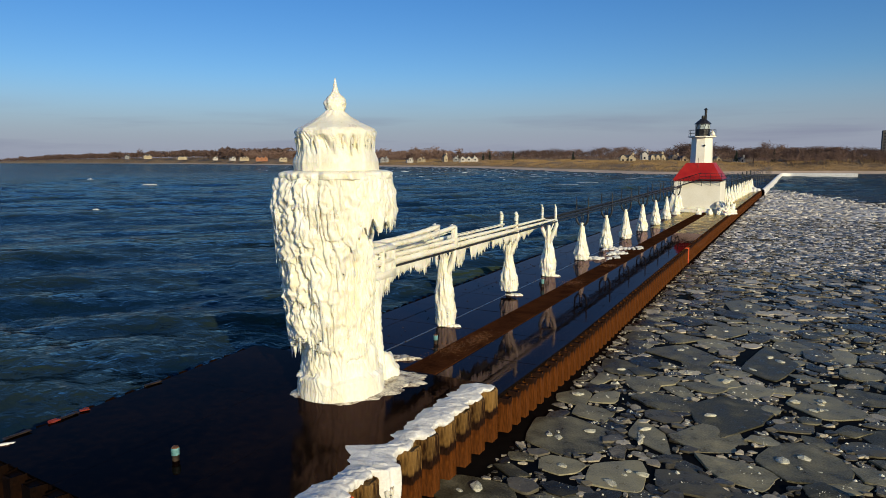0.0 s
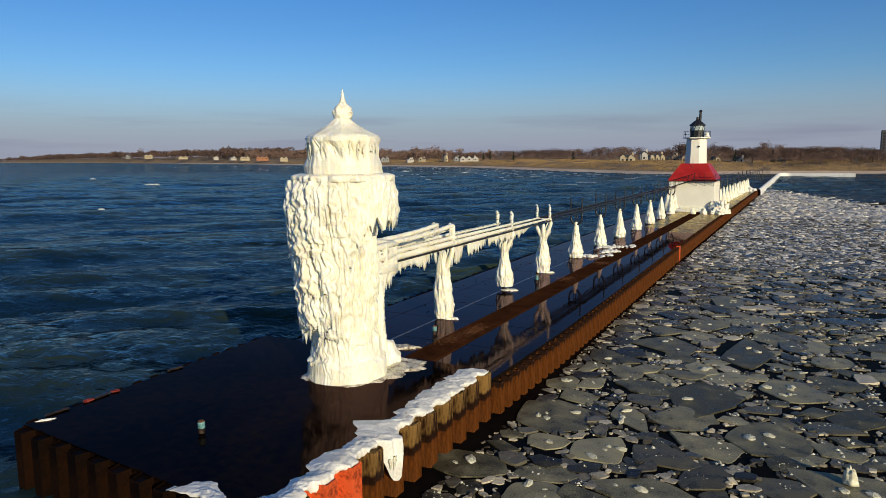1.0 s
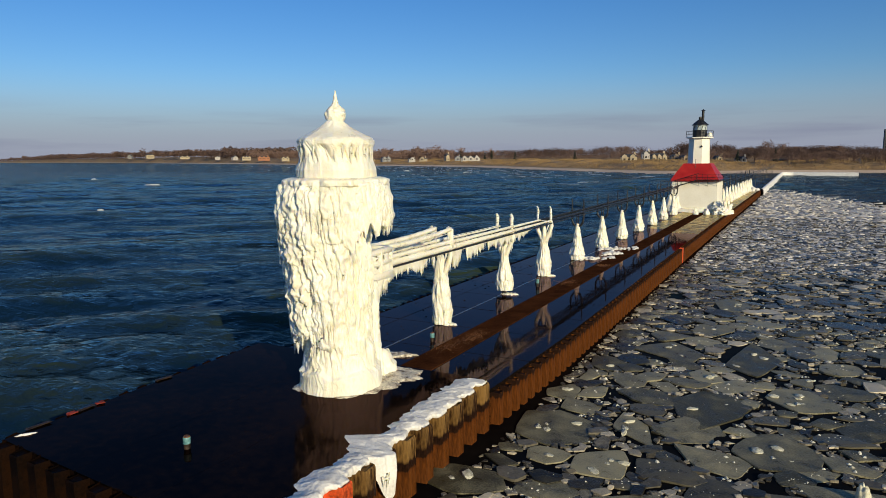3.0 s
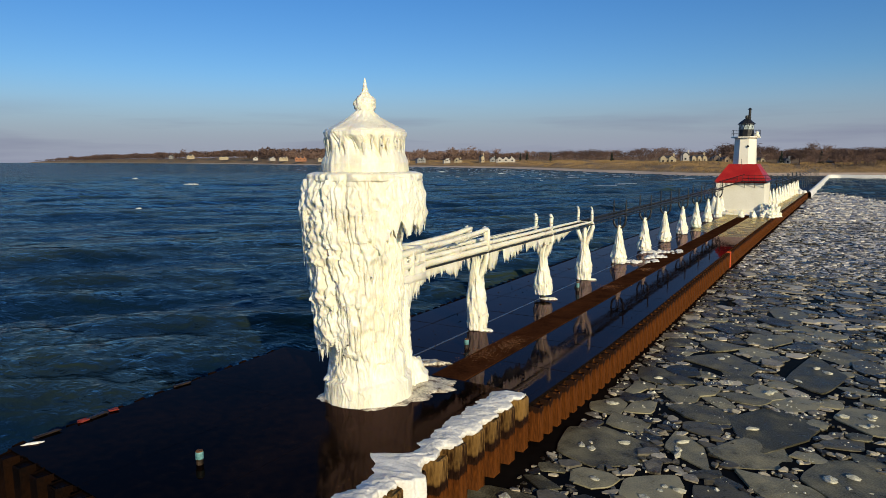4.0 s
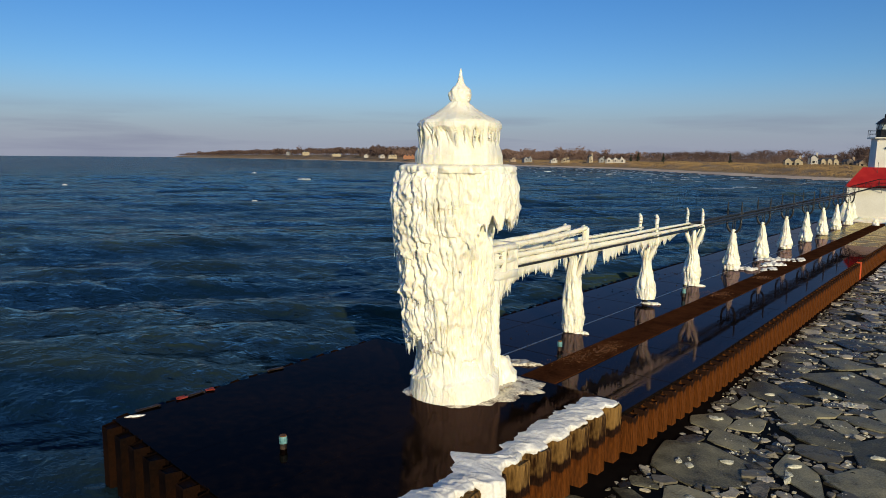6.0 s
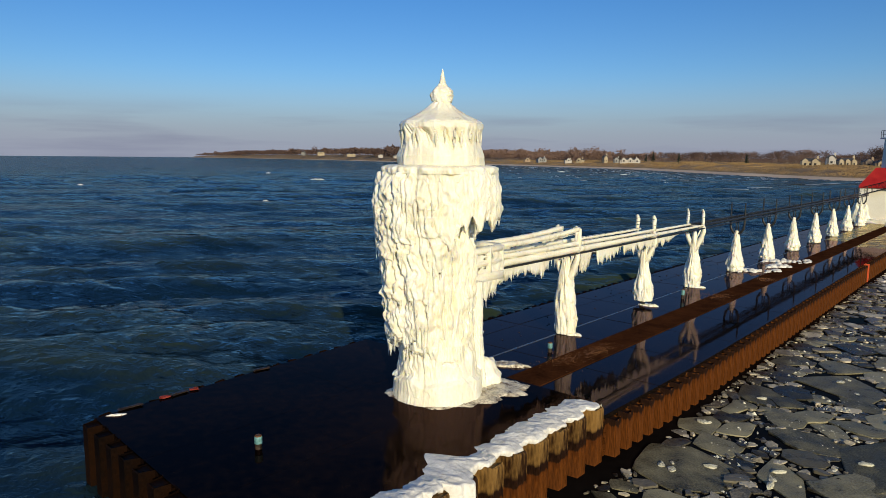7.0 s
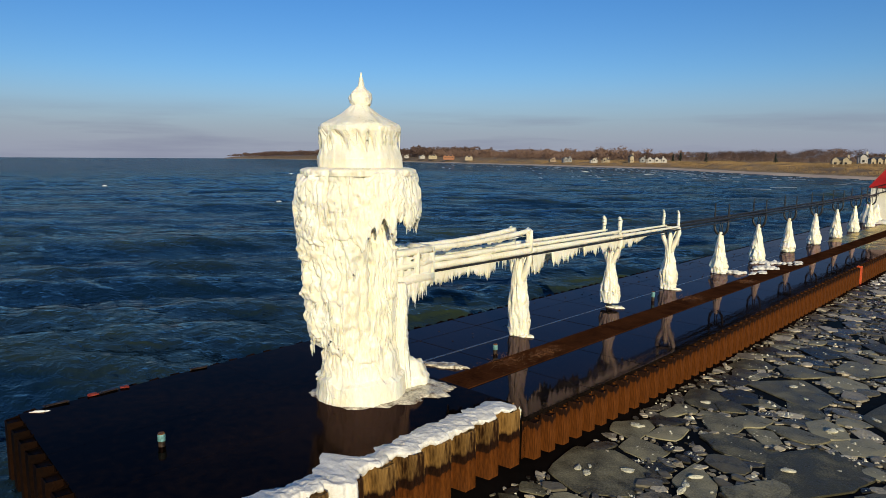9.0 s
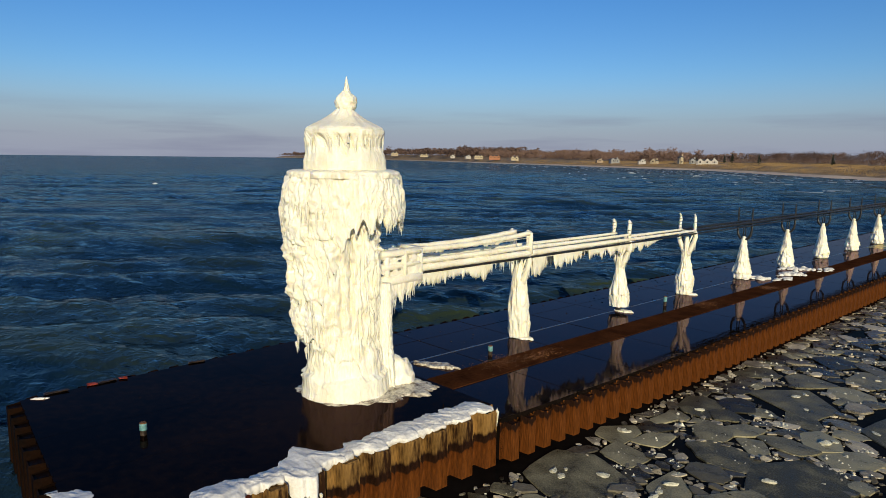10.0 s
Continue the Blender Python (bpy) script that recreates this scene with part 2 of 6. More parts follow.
BROWN_DECK = surface("rust_stained_wet_deck", (0.014, 0.010, 0.005), (0.22, 0.155, 0.07), (0.08, 0.50), 0.7, 6, 0.012, 5, contrast=(0.38, 0.66))
RUST_DECK = surface("rusted_steel_cover", (0.022, 0.008, 0.004), (0.075, 0.026, 0.010), (0.7, 0.9), 0.8, 9, 0.01, 16, spec=0.0)
RUST_FLAKE = surface("flaking_orange_rust", (0.06, 0.022, 0.006), (0.22, 0.085, 0.02), (0.6, 0.9), 2.0, 12, 0.03, 20)
PILE = surface("rusted_sheet_pile", (0.020, 0.007, 0.0025), (0.18, 0.060, 0.010), (0.6, 0.9), 2.6, 14, 0.02, 18, stretch=(1, 1, 0.18), vary=0.25, wet=-0.02, spec=0.1)
# besides soaked rust, the near-black base holds the shade on the front wall
DARK_PILE = surface("soaked_shaded_pile", (0.003, 0.0015, 0.001), (0.012, 0.0044, 0.0016), (0.6, 0.9), 1.4, 9, 0.02, 14, vary=0.2, spec=0.05)
PILE_TAN = surface("weathered_sheet_pile", (0.024, 0.010, 0.004), (0.27, 0.15, 0.045), (0.45, 0.8), 2.2, 11, 0.025, 16, contrast=(0.40, 0.62), stretch=(1, 1, 0.28), vary=0.2, wet=-0.80, spec=0.15)
BLACK = surface("black_painted_steel", (0.008, 0.008, 0.009), (0.025, 0.025, 0.025), (0.35, 0.6), 3, 20, 0.003)
WHITE = surface("white_painted_wall", (0.80, 0.75, 0.62), (0.90, 0.86, 0.74), (0.5, 0.7), 0.5, 8, 0.004, 8)
RED = surface("red_painted_roof", (0.30, 0.012, 0.010), (0.46, 0.020, 0.014), (0.35, 0.6), 0.8, 8, 0.004)
ORANGE = surface("peeling_orange_red_paint", (0.12, 0.018, 0.006), (0.66, 0.092, 0.02), (0.5, 0.7), 2.5, 10, 0.01, contrast=(0.32, 0.52))
RED_WORN = surface("faded_red_paint", (0.16, 0.02, 0.012), (0.30, 0.04, 0.02), (0.5, 0.7), 4, 14, 0.01)
CYAN = surface("turquoise_paint", (0.03, 0.10, 0.11), (0.20, 0.42, 0.42), (0.4, 0.6), 6, 20, 0.003)
DRIFT = surface("soaked_timber", (0.010, 0.008, 0.006), (0.05, 0.03, 0.018), (0.3, 0.6), 3, 14, 0.01)
LINE = surface("worn_pale_joint_filler", (0.03, 0.03, 0.03), (0.10, 0.10, 0.11), (0.2, 0.5), 1.0, 10, 0.002)
SAND = surface("winter_beach_sand", (0.50, 0.36, 0.25), (0.70, 0.53, 0.38), (0.8, 1.0), 0.03, 0.3, 0.3, 0.2)
DUNE = surface("dune_turf", (0.12, 0.072, 0.032), (0.40, 0.26, 0.12), (0.8, 1.0), 0.09, 0.5, 0.6, 0.2)
WOOD_FAR = surface("bare_winter_twigs", (0.066, 0.040, 0.034), (0.18, 0.112, 0.086), (0.8, 1.0), 0.05, 0.4, 0.0, vary=0.3)
FIR = surface("dark_conifer", (0.008, 0.014, 0.008), (0.02, 0.03, 0.016), (0.8, 1.0), 0.3, 2, 0.0)
GRASS = surface("dry_dune_grass", (0.09, 0.056, 0.026), (0.29, 0.185, 0.080), (0.8, 1.0), 0.05, 0.6, 0.0)
HOUSE_WALLS = [surface("house_wall_" + k, d, c, (0.6, 0.8), 0.3, 3, 0.0) for k, d, c in (
    ("cream", (0.34, 0.27, 0.17), (0.46, 0.38, 0.26)), ("white", (0.38, 0.35, 0.31), (0.5, 0.46, 0.41)),
    ("tan", (0.28, 0.20, 0.13), (0.36, 0.27, 0.18)), ("orange", (0.28, 0.11, 0.05), (0.34, 0.15, 0.07)),
    ("grey", (0.2, 0.2, 0.2), (0.3, 0.29, 0.28)))]
HOUSE_ROOF = surface("slate_roof", (0.035, 0.035, 0.04), (0.09, 0.085, 0.085), (0.6, 0.9), 0.5, 4, 0.0)
DARK_GLASS = surface("dark_window", (0.008, 0.010, 0.014), (0.02, 0.024, 0.03), (0.05, 0.15), 1, 4, 0.0)
FOAM = surface("breaking_foam", (0.24, 0.28, 0.30), (0.62, 0.64, 0.65), (0.6, 0.9), 0.4, 2, 0.05, 2)


def wet_gloss(m, strength, tint, rough, ior=1.33):
    """Lay a thin film of water over a dull surface; gloss grows towards grazing angles."""
    n, l = m.node_tree.nodes, m.node_tree.links
    p = n["Principled BSDF"]
    p.inputs["Specular IOR Level"].default_value = 0.0
    p.inputs["IOR"].default_value = 1.0
    gl = n.new("ShaderNodeBsdfGlossy")
    gl.inputs["Color"].default_value = (*tint, 1)
    if p.inputs["Roughness"].links and rough is None:
        l.new(p.inputs["Roughness"].links[0].from_socket, gl.inputs["Roughness"])
    else:
        gl.inputs["Roughness"].default_value = rough or 0.05
    fr = n.new("ShaderNodeFresnel")
    fr.inputs["IOR"].default_value = ior
    if p.inputs["Normal"].links:
        s = p.inputs["Normal"].links[0].from_socket
        l.new(s, gl.inputs["Normal"])
        l.new(s, fr.inputs["Normal"])
    k = n.new("ShaderNodeMath")
    k.operation = 'MULTIPLY'
    k.inputs[1].default_value = strength
    l.new(fr.outputs[0], k.inputs[0])
    mx = n.new("ShaderNodeMixShader")
    l.new(k.outputs[0], mx.inputs[0])
    l.new(p.outputs[0], mx.inputs[1])
    l.new(gl.outputs[0], mx.inputs[2])
    l.new(mx.outputs[0], n["Material Output"].inputs["Surface"])
    return m


def lake_water():
    m = bpy.data.materials.new("lake_water")
    m.use_nodes = True
    n, l = m.node_tree.nodes, m.node_tree.links
    p = n["Principled BSDF"]
    co = n.new("ShaderNodeTexCoord")
    mp = n.new("ShaderNodeMapping")
    mp.inputs["Rotation"].default_value = (0, 0, radians(42))
    mp.inputs["Scale"].default_value = (0.85, 1.3, 1.0)
    l.new(co.outputs["Object"], mp.inputs["Vector"])
    tone = n.new("ShaderNodeTexNoise")
    tone.inputs["Scale"].default_value, tone.inputs["Detail"].default_value = 0.07, 4
    l.new(mp.outputs[0], tone.inputs["Vector"])
    ramp = n.new("ShaderNodeValToRGB")
    e = ramp.color_ramp.elements
    e[0].position, e[1].position = 0.46, 0.80
    e[0].color, e[1].color = (0.005, 0.017, 0.032, 1), (0.034, 0.048, 0.020, 1)
    up = n.new("ShaderNodeSeparateXYZ")            # olive glow of sunlit thin crests, painted into the base colour by height
    l.new(co.outputs["Object"], up.inputs[0])
    crest = n.new("ShaderNodeMath")
    crest.operation = 'MULTIPLY_ADD'
    crest.inputs[1].default_value, crest.inputs[2].default_value = 0.30, 0.30 * 1.6 - 0.03
    l.new(up.outputs[2], crest.inputs[0])
    add = n.new("ShaderNodeMath")
    l.new(tone.outputs[0], add.inputs[0])
    l.new(crest.outputs[0], add.inputs[1])
    l.new(add.outputs[0], ramp.inputs[0])
    l.new(ramp.outputs[0], p.inputs["Base Color"])
    last = None
    for scale, depth, ridged in ((0.02, 6.0, False), (0.06, 2.2, False), (0.16, 0.6, False), (0.40, 0.32, False), (1.0, 0.13, True), (2.4, 0.075, True), (7.0, 0.03, False)):
        h = n.new("ShaderNodeTexNoise")
        h.noise_type = 'RIDGED_MULTIFRACTAL' if ridged else 'FBM'
        h.inputs["Scale"].default_value, h.inputs["Detail"].default_value = scale, 2
        l.new(mp.outputs[0], h.inputs["Vector"])
        bp = n.new("ShaderNodeBump")
        bp.inputs["Distance"].default_value = depth
        l.new(h.outputs[0], bp.inputs["Height"])
        if last:
            l.new(last, bp.inputs["Normal"])
        last = bp.outputs[0]
    l.new(last, p.inputs["Normal"])
    return wet_gloss(m, 0.48, (0.75, 0.86, 0.90), 0.07)


wet_gloss(DECK, 0.42, (1.0, 0.72, 0.78), None)
wet_gloss(PLATFORM, 0.24, (1.0, 0.60, 0.58), None)
wet_gloss(BROWN_DECK, 0.85, (1.0, 0.86, 0.56), None)
HARBOUR = wet_gloss(surface("dark_harbour_water", (0.003, 0.003, 0.003), (0.008, 0.007, 0.006), (0.04, 0.08), 0.3, 2, 0.02, 1.4), 0.10, (1, 0.92, 0.80), 0.08)
WATER = lake_water()
WATER_Z = -1.42

# ---------------- water ----------------
def water_sheet():
    u = np.linspace(-1, 1, 561)
    ax = 10.0 * np.sinh(7.0 * u)
    X, Y = np.meshgrid(ax - 12.0, ax + 12.0)
    P = np.stack([X.ravel(), Y.ravel(), np.zeros(X.size)], -1)
    h = np.zeros(len(P))
    for k in range(20):
        lam = 1.5 * 1.18 ** k * (0.9 + 0.2 * RNG.random())
        a = radians(-50 + RNG.normal(0, 38 if lam < 5 else 20))
        amp = 0.016 * lam ** 0.95 * (0.55 if lam > 14 else 1.0)
        ph = 2 * np.pi * ((P[:, 0] * math.cos(a) + P[:, 1] * math.sin(a)) / lam + RNG.random())
        wave = np.sin(ph + 0.9 * vnoise(P / (lam * 3), k) * 6)
        h += amp * (wave + 0.35 * np.cos(2 * ph)) * 0.55
    h *= 0.45 + 1.1 * vnoise(P / 28.0, 77)
    far = np.hypot(P[:, 0] + 12, P[:, 1] - 12)
    h *= np.clip(1.6 - far / 420.0, 0.0, 1.0)
    h *= np.maximum(np.clip((-4.0 - P[:, 0]) / 5.0, 0.0, 1.0), 0.6 * np.clip((P[:, 1] - 165) / 40.0, 0.0, 1.0))          # calm inside the harbour
    P[:, 2] = WATER_Z + h
    n = len(u)
    idx = np.arange(n * n).reshape(n, n)
    F = np.stack([idx[:-1, :-1], idx[:-1, 1:], idx[1:, 1:], idx[1:, :-1]], -1).reshape(-1, 4)
    me = mesh_from("water", P.tolist(), F.tolist(), smooth=True)
    me.materials.append(WATER)
    me.materials.append(HARBOUR)
    cx, cy = P[F].mean(1)[:, 0], P[F].mean(1)[:, 1]
    me.polygons.foreach_set("material_index", (((cx > 0.0) & (cy > -9.0) & (cy < 150)) | ((cx > 5.0) & (cy > -50.0) & (cy < 0))).astype(np.int32))
    ob = link("water", me, None)
    tagged(ob, "dark blue choppy lake water, calmer and darker in the harbour", "water", kind="structure")


water_sheet()


# ---------------- pier ----------------
PLAT_Z, PLAT_END = 0.40, 2.7
PIER_L, PIER_FAR = -6.0, 172.0
PLAT_R = 4.48
STRIP_L, STRIP_R, JOINT_X = 0.20, 1.68, -1.92
PILE_OUT = 0.34                   # how far the low piles stand out from the deck


def plat_left(y):
    """Lake edge of the platform, which widens towards the land."""
    return -6.05 - 0.060 * (y + 9.0)


def plat_front(x):
    return -9.0 - 0.073 * (x + 6.05)


def pier_edge(y):
    """The harbour edge of the low deck."""
    return float(np.interp(y, [2.7, 10, 20, 32, 50, 80, 172], [4.80, 4.96, 4.92, 4.80, 4.64, 4.62, 4.70]))


platform = thing("pier_platform", (0, 0, 0), "raised wet dark brown concrete platform at the pier head", "platform", kind="structure")
for outline in ([(plat_left(-9), -9.0), (-2.2, plat_front(-2.2)), (-2.2, -2.0), (plat_left(-2), -2.0)],
                [(plat_left(-1.99), -1.99), (-2.2, -1.99), (-2.2, PLAT_END), (plat_left(PLAT_END), PLAT_END)],
                [(-2.19, plat_front(-2.19)), (1.0, plat_front(1)), (1.0, PLAT_END), (-2.19, PLAT_END)],
                [(1.01, plat_front(1)), (PLAT_R, plat_front(PLAT_R)), (PLAT_R, PLAT_END), (1.01, PLAT_END)]):
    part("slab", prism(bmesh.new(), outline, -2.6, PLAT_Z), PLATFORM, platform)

pier = thing("pier_deck", (0, 0, 0), "long low wet concrete pier deck with a rusted steel cover strip", "pier", kind="structure")
SLAB_LEN = 8.15
rows = [PLAT_END + 0.02 + i * SLAB_LEN / 2 for i in range(24)] + [PIER_FAR]
for i, (y0, y1) in enumerate(zip(rows, rows[1:])):
    for x0, x1 in ((PIER_L, -4.32), (-4.28, JOINT_X - 0.06), (JOINT_X + 0.06, STRIP_L - 0.01), (STRIP_R + 0.01, None)):
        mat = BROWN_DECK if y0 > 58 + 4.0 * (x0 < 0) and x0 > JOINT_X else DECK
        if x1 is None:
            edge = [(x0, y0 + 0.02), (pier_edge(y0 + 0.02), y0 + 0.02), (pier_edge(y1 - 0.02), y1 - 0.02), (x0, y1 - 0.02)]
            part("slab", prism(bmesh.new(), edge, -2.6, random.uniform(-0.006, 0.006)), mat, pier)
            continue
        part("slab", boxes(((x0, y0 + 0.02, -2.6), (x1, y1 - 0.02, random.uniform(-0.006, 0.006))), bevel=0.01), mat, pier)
    part("joint_strip", boxes(((JOINT_X - 0.05, y0, -2.6), (JOINT_X + 0.05, y1, 0.006))), LINE, pier, "pale joint strip")
    part("cover_plate", boxes(((STRIP_L, y0 + 0.01, -2.6), (STRIP_R, y1 - 0.01, 0.028 + random.uniform(-0.004, 0.006))), bevel=0.006), RUST_DECK, pier, "rusted steel cover plate")

for x, y, w, d in ((0.6, 7.4, 1.3, 2.2), (0.6, 25.2, 1.5, 1.8), (0.9, 33.5, 1.1, 1.2), (1.0, 9.4, 0.8, 1.8)):
    verts, faces = [], []
    for k in range(260):
        px, py = x + random.gauss(0, w / 3.2), y + random.gauss(0, d / 3) + (random.random() - 0.5) * 0.2
        s, a = random.uniform(0.015, 0.05), random.random() * 6.3
        b = len(verts)
        z = 0.036
        for q in range(3):
            verts.append((px + s * math.cos(a + q * 2.1), py + s * math.sin(a + q * 2.1), z))
        verts.append((px, py, z + random.uniform(0.005, 0.025)))
        faces += [(b, b + 1, b + 3), (b + 1, b + 2, b + 3), (b + 2, b, b + 3), (b + 2, b + 1, b)]
    tagged(link("rust_flakes", mesh_from("rust_flakes", verts, faces), RUST_FLAKE), "loose flakes of orange rust on the cover strip", "rust", kind="stuff")


# ---------------- tower under ice ----------------
WIND = radians(-140)      # the side on which the spray built up
AXIS = (0.05, -0.12)


def polar(T, Z, k, kz, lean=0.0):
    T = T + lean * Z
    return np.stack([np.cos(T) * k, np.sin(T) * k, Z * kz], -1)


def windward(T, sharp=1.0):
    return np.clip(0.5 + 0.5 * np.cos(T - WIND), 0, 1) ** sharp


def drapes(T, Z, step, seed, k=5.0):
    """Overlapping curtains: each swells towards its ragged lower edge."""
    s = (Z + 0.8 * vnoise(polar(T, Z, k, 0.15), seed) + 0.25 * vnoise(polar(T, Z, k * 3, 0.3), seed + 1)) / step
    f = s - np.floor(s)
    return (1 - f) ** 1.6


def billow(p, seed=0):
    """Rounded swells parted by sharp creases."""
    return np.sqrt(np.abs(2 * vnoise(p, seed) - 1))


def relief(T, Z, lean=0.03):
    wav = 0.13 * (vnoise(polar(T, Z, 3.0, 1.5), 19) - 0.5) + 0.11 * (vnoise(polar(T, Z, 6.0, 4.2), 20) - 0.5)
    a = billow(polar(T + wav, Z, 4.6, 0.20, lean), 3)
    b = billow(polar(T + wav * 0.8, Z, 11.0, 0.26, lean), 9)
    c = vnoise(polar(T, Z, 14.0, 4.6, lean), 15)
    d = billow(polar(T + wav * 0.8, Z, 23.0, 0.8, lean), 12)
    knobs = vnoise(polar(T + wav * 0.6, Z, 19.0, 6.5, lean), 16)
    return 0.12 * a + 0.12 * b + 0.045 * d + 0.08 * c + 0.07 * knobs * windward(T, 0.7) - 0.085


def not_lee(T):
    """0 on the sheltered side towards the catwalk, 1 elsewhere."""
    t = np.clip((0.50 + 0.35 * (vnoise(polar(T, T * 0, 3.0, 0), 35) - 0.5) - np.cos(T - radians(42))) / 0.42, 0, 1)
    return t * t * (3 - 2 * t)


def shaft_r(T, Z):
    w = windward(T, 1.0)
    r = np.interp(Z, [0.4, 0.75, 1.2, 1.7, 2.1, 2.4, 3.5, 5.0, 6.2, 8.0], [1.34, 1.32, 1.30, 1.24, 1.20, 1.18, 1.18, 1.18, 1.20, 1.22])
    lip = Z + 0.28 * (vnoise(polar(T, Z, 2.2, 0.0), 37) - 0.5) + 0.16 * (vnoise(polar(T, Z, 9.0, 0.0), 38) - 0.5)
    r = r + 0.15 * np.clip((1.20 - lip) / 0.10, 0, 1)
    wind = np.interp(Z, [0.4, 1.9, 2.2, 2.5, 3.5, 5.0, 6.0, 7.2, 7.9], [0.05, 0.08, 0.50, 0.52, 0.60, 0.74, 0.88, 0.86, 0.66])
    front = np.interp(Z, [0.4, 1.9, 2.6, 3.5, 5.0, 6.0, 7.2, 7.9], [0.03, 0.05, 0.10, 0.16, 0.32, 0.56, 0.66, 0.62])
    edge = Z + 0.9 * (vnoise(polar(T, Z, 7, 0.0), 31) - 0.5) + 0.3 * (vnoise(polar(T, Z, 19, 0.0), 32) - 0.5)
    w = np.clip((w - 0.35) / 0.55, 0, 1)
    wind = np.where(edge < 2.2, 0.07, wind)
    grow = not_lee(T) * (front * (1 - w) + wind * w)
    rel = relief(T, Z)
    slot = np.clip(1 - billow(polar(T, Z, 3.4, 0.30, 0.05), 27) / 0.30, 0, 1) * np.clip((vnoise(polar(T, Z, 2.5, 1.3), 28) - 0.45) * 6, 0, 1)
    holes = np.clip(billow(polar(T, Z, 3.2, 0.8, 0.1), 23) - 0.25, 0, 1)
    return r + grow + (rel - 0.14) * (1.0 + 0.45 * w) * np.clip(0.18 + (Z - 1.0) * 0.32, 0.18, 1) + (0.15 * (vnoise(polar(T, Z, 4.2, 2.2), 55) - 0.5) + 0.09 * (vnoise(polar(T, Z, 9.0, 3.8), 56) - 0.5)) * np.clip(Z - 1.0, 0.1, 1) + 0.06 * drapes(T, Z, 1.5, 5) * (0.04 + 0.96 * w ** 1.5) - 0.14 * slot * np.clip(Z - 0.9, 0, 1) + 0.008 * drapes(T, Z, 0.7, 41, 8) - 0.10 * (holes < 0.12) * np.clip(Z - 4.2, 0, 1) * np.clip(7.2 - Z, 0, 1)


def skirt_low(T):
    """Lower edge of the ice curtain that hangs from the gallery; it stays high above the catwalk."""
    base = 6.82 - 0.75 * not_lee(T)
    teeth = 0.50 * ridge(polar(T, T * 0, 4.0, 0.0), 51) ** 2 + 0.32 * ridge(polar(T, T * 0, 15.0, 0.0), 52) ** 2 + 0.16 * vnoise(polar(T, T * 0, 30.0, 0.0), 53)
    return base - teeth


def skirt_mesh():
    n, m = 420, 120
    th = np.linspace(0, 2 * np.pi, n, endpoint=False)
    low = skirt_low(th)
    V, rowsn = [], 0
    for s in np.linspace(0, 1, m):
        z = 8.0 - s * (8.0 - low)
        w = windward(th, 1.2)
        r = np.interp(s, [0, 0.04, 0.15, 0.5, 0.8, 1.0], [1.78, 1.86, 1.90, 1.98, 2.02, 1.99]) - (0.34 * s + 0.02) * not_lee(th)
        r = r + (relief(th, z) - 0.14) * min(1.0, 0.25 + 2.5 * s) + 0.03 * drapes(th, z, 1.2, 61, 6)
        V.append(np.stack([AXIS[0] + r * np.cos(th), AXIS[1] + r * np.sin(th), z], -1))
    for s in np.linspace(0.05, 1, 22):            # back of the curtain
        z = low + s * (7.75 - low)
        r = 1.84 - 0.42 * s - 0.26 * (1 - s) * not_lee(th)
        V.append(np.stack([AXIS[0] + r * np.cos(th), AXIS[1] + r * np.sin(th), z], -1))
    V = np.concatenate(V)
    idx = np.arange(len(V)).reshape(-1, n)
    a, b = idx[:-1], idx[1:]
    F = np.stack([a, b, np.roll(b, -1, 1), np.roll(a, -1, 1)], -1).reshape(-1, 4)
    return mesh_from("gallery_ice_curtain", V.tolist(), F.tolist(), smooth=True)


def octagon(T, k=8, phase=0.2):
    a = (T + phase) % (2 * np.pi / k) - np.pi / k
    return math.cos(math.pi / k) / np.cos(a)


def gallery_r(T, Z):
    return 1.80 + 0.10 * vnoise(polar(T, Z, 3.5, 2), 71) + 0.05 * vnoise(polar(T, Z, 9, 4), 72) - np.clip((Z - 8.02) / 0.12, 0, 1) ** 2 * 0.35 + 0.9 * (relief(T, Z) - 0.13)


def lantern_r(T, Z):
    prof = np.interp(Z, [8.05, 8.15, 8.4, 8.62, 8.85, 9.1, 9.28, 9.42, 9.5], [1.36, 1.41, 1.42, 1.35, 1.27, 1.29, 1.36, 1.36, 1.27])
    o = 0.6 * octagon(T) + 0.4
    band = np.clip((9.30 - Z + 0.12 * vnoise(polar(T, Z, 4, 0), 85)) * 6, 0, 1) * np.clip((Z - 8.50 - 0.2 * vnoise(polar(T, Z, 5, 0), 86)) * 5, 0, 1)
    slots = ridge(polar(T, Z, 5.0, 0.25, 0.38), 181) ** 9 + 0.45 * ridge(polar(T, Z, 11.0, 0.3, 0.38), 183) ** 9
    swell = 0.05 * (vnoise(polar(T, Z, 3.0, 2.5), 84) - 0.5) + 0.03 * (vnoise(polar(T, Z, 9.0, 2.0), 87) - 0.5)
    return prof * o * 1.02 + swell - 0.20 * slots * band + (0.05 * relief(T, Z) / 0.15 - 0.03) * (0.35 + 0.65 * band)


def roof_r(T, Z):
    prof = np.interp(Z, [9.36, 9.42, 9.50, 9.58, 9.74, 9.92, 10.05, 10.12], [1.28, 1.37, 1.33, 1.17, 0.82, 0.52, 0.36, 0.28])
    return prof * (0.7 * octagon(T) + 0.3) + 0.05 * (fbm(polar(T, Z, 4, 4), 91) - 0.5) * 2


def ball_r(T, Z):
    prof = np.interp(Z, [10.06, 10.12, 10.2, 10.36, 10.5, 10.6, 10.66, 10.72], [0.28, 0.30, 0.355, 0.375, 0.335, 0.24, 0.16, 0.11])
    return prof + 0.05 * (fbm(polar(T, Z, 3, 8), 95) - 0.5) * 2


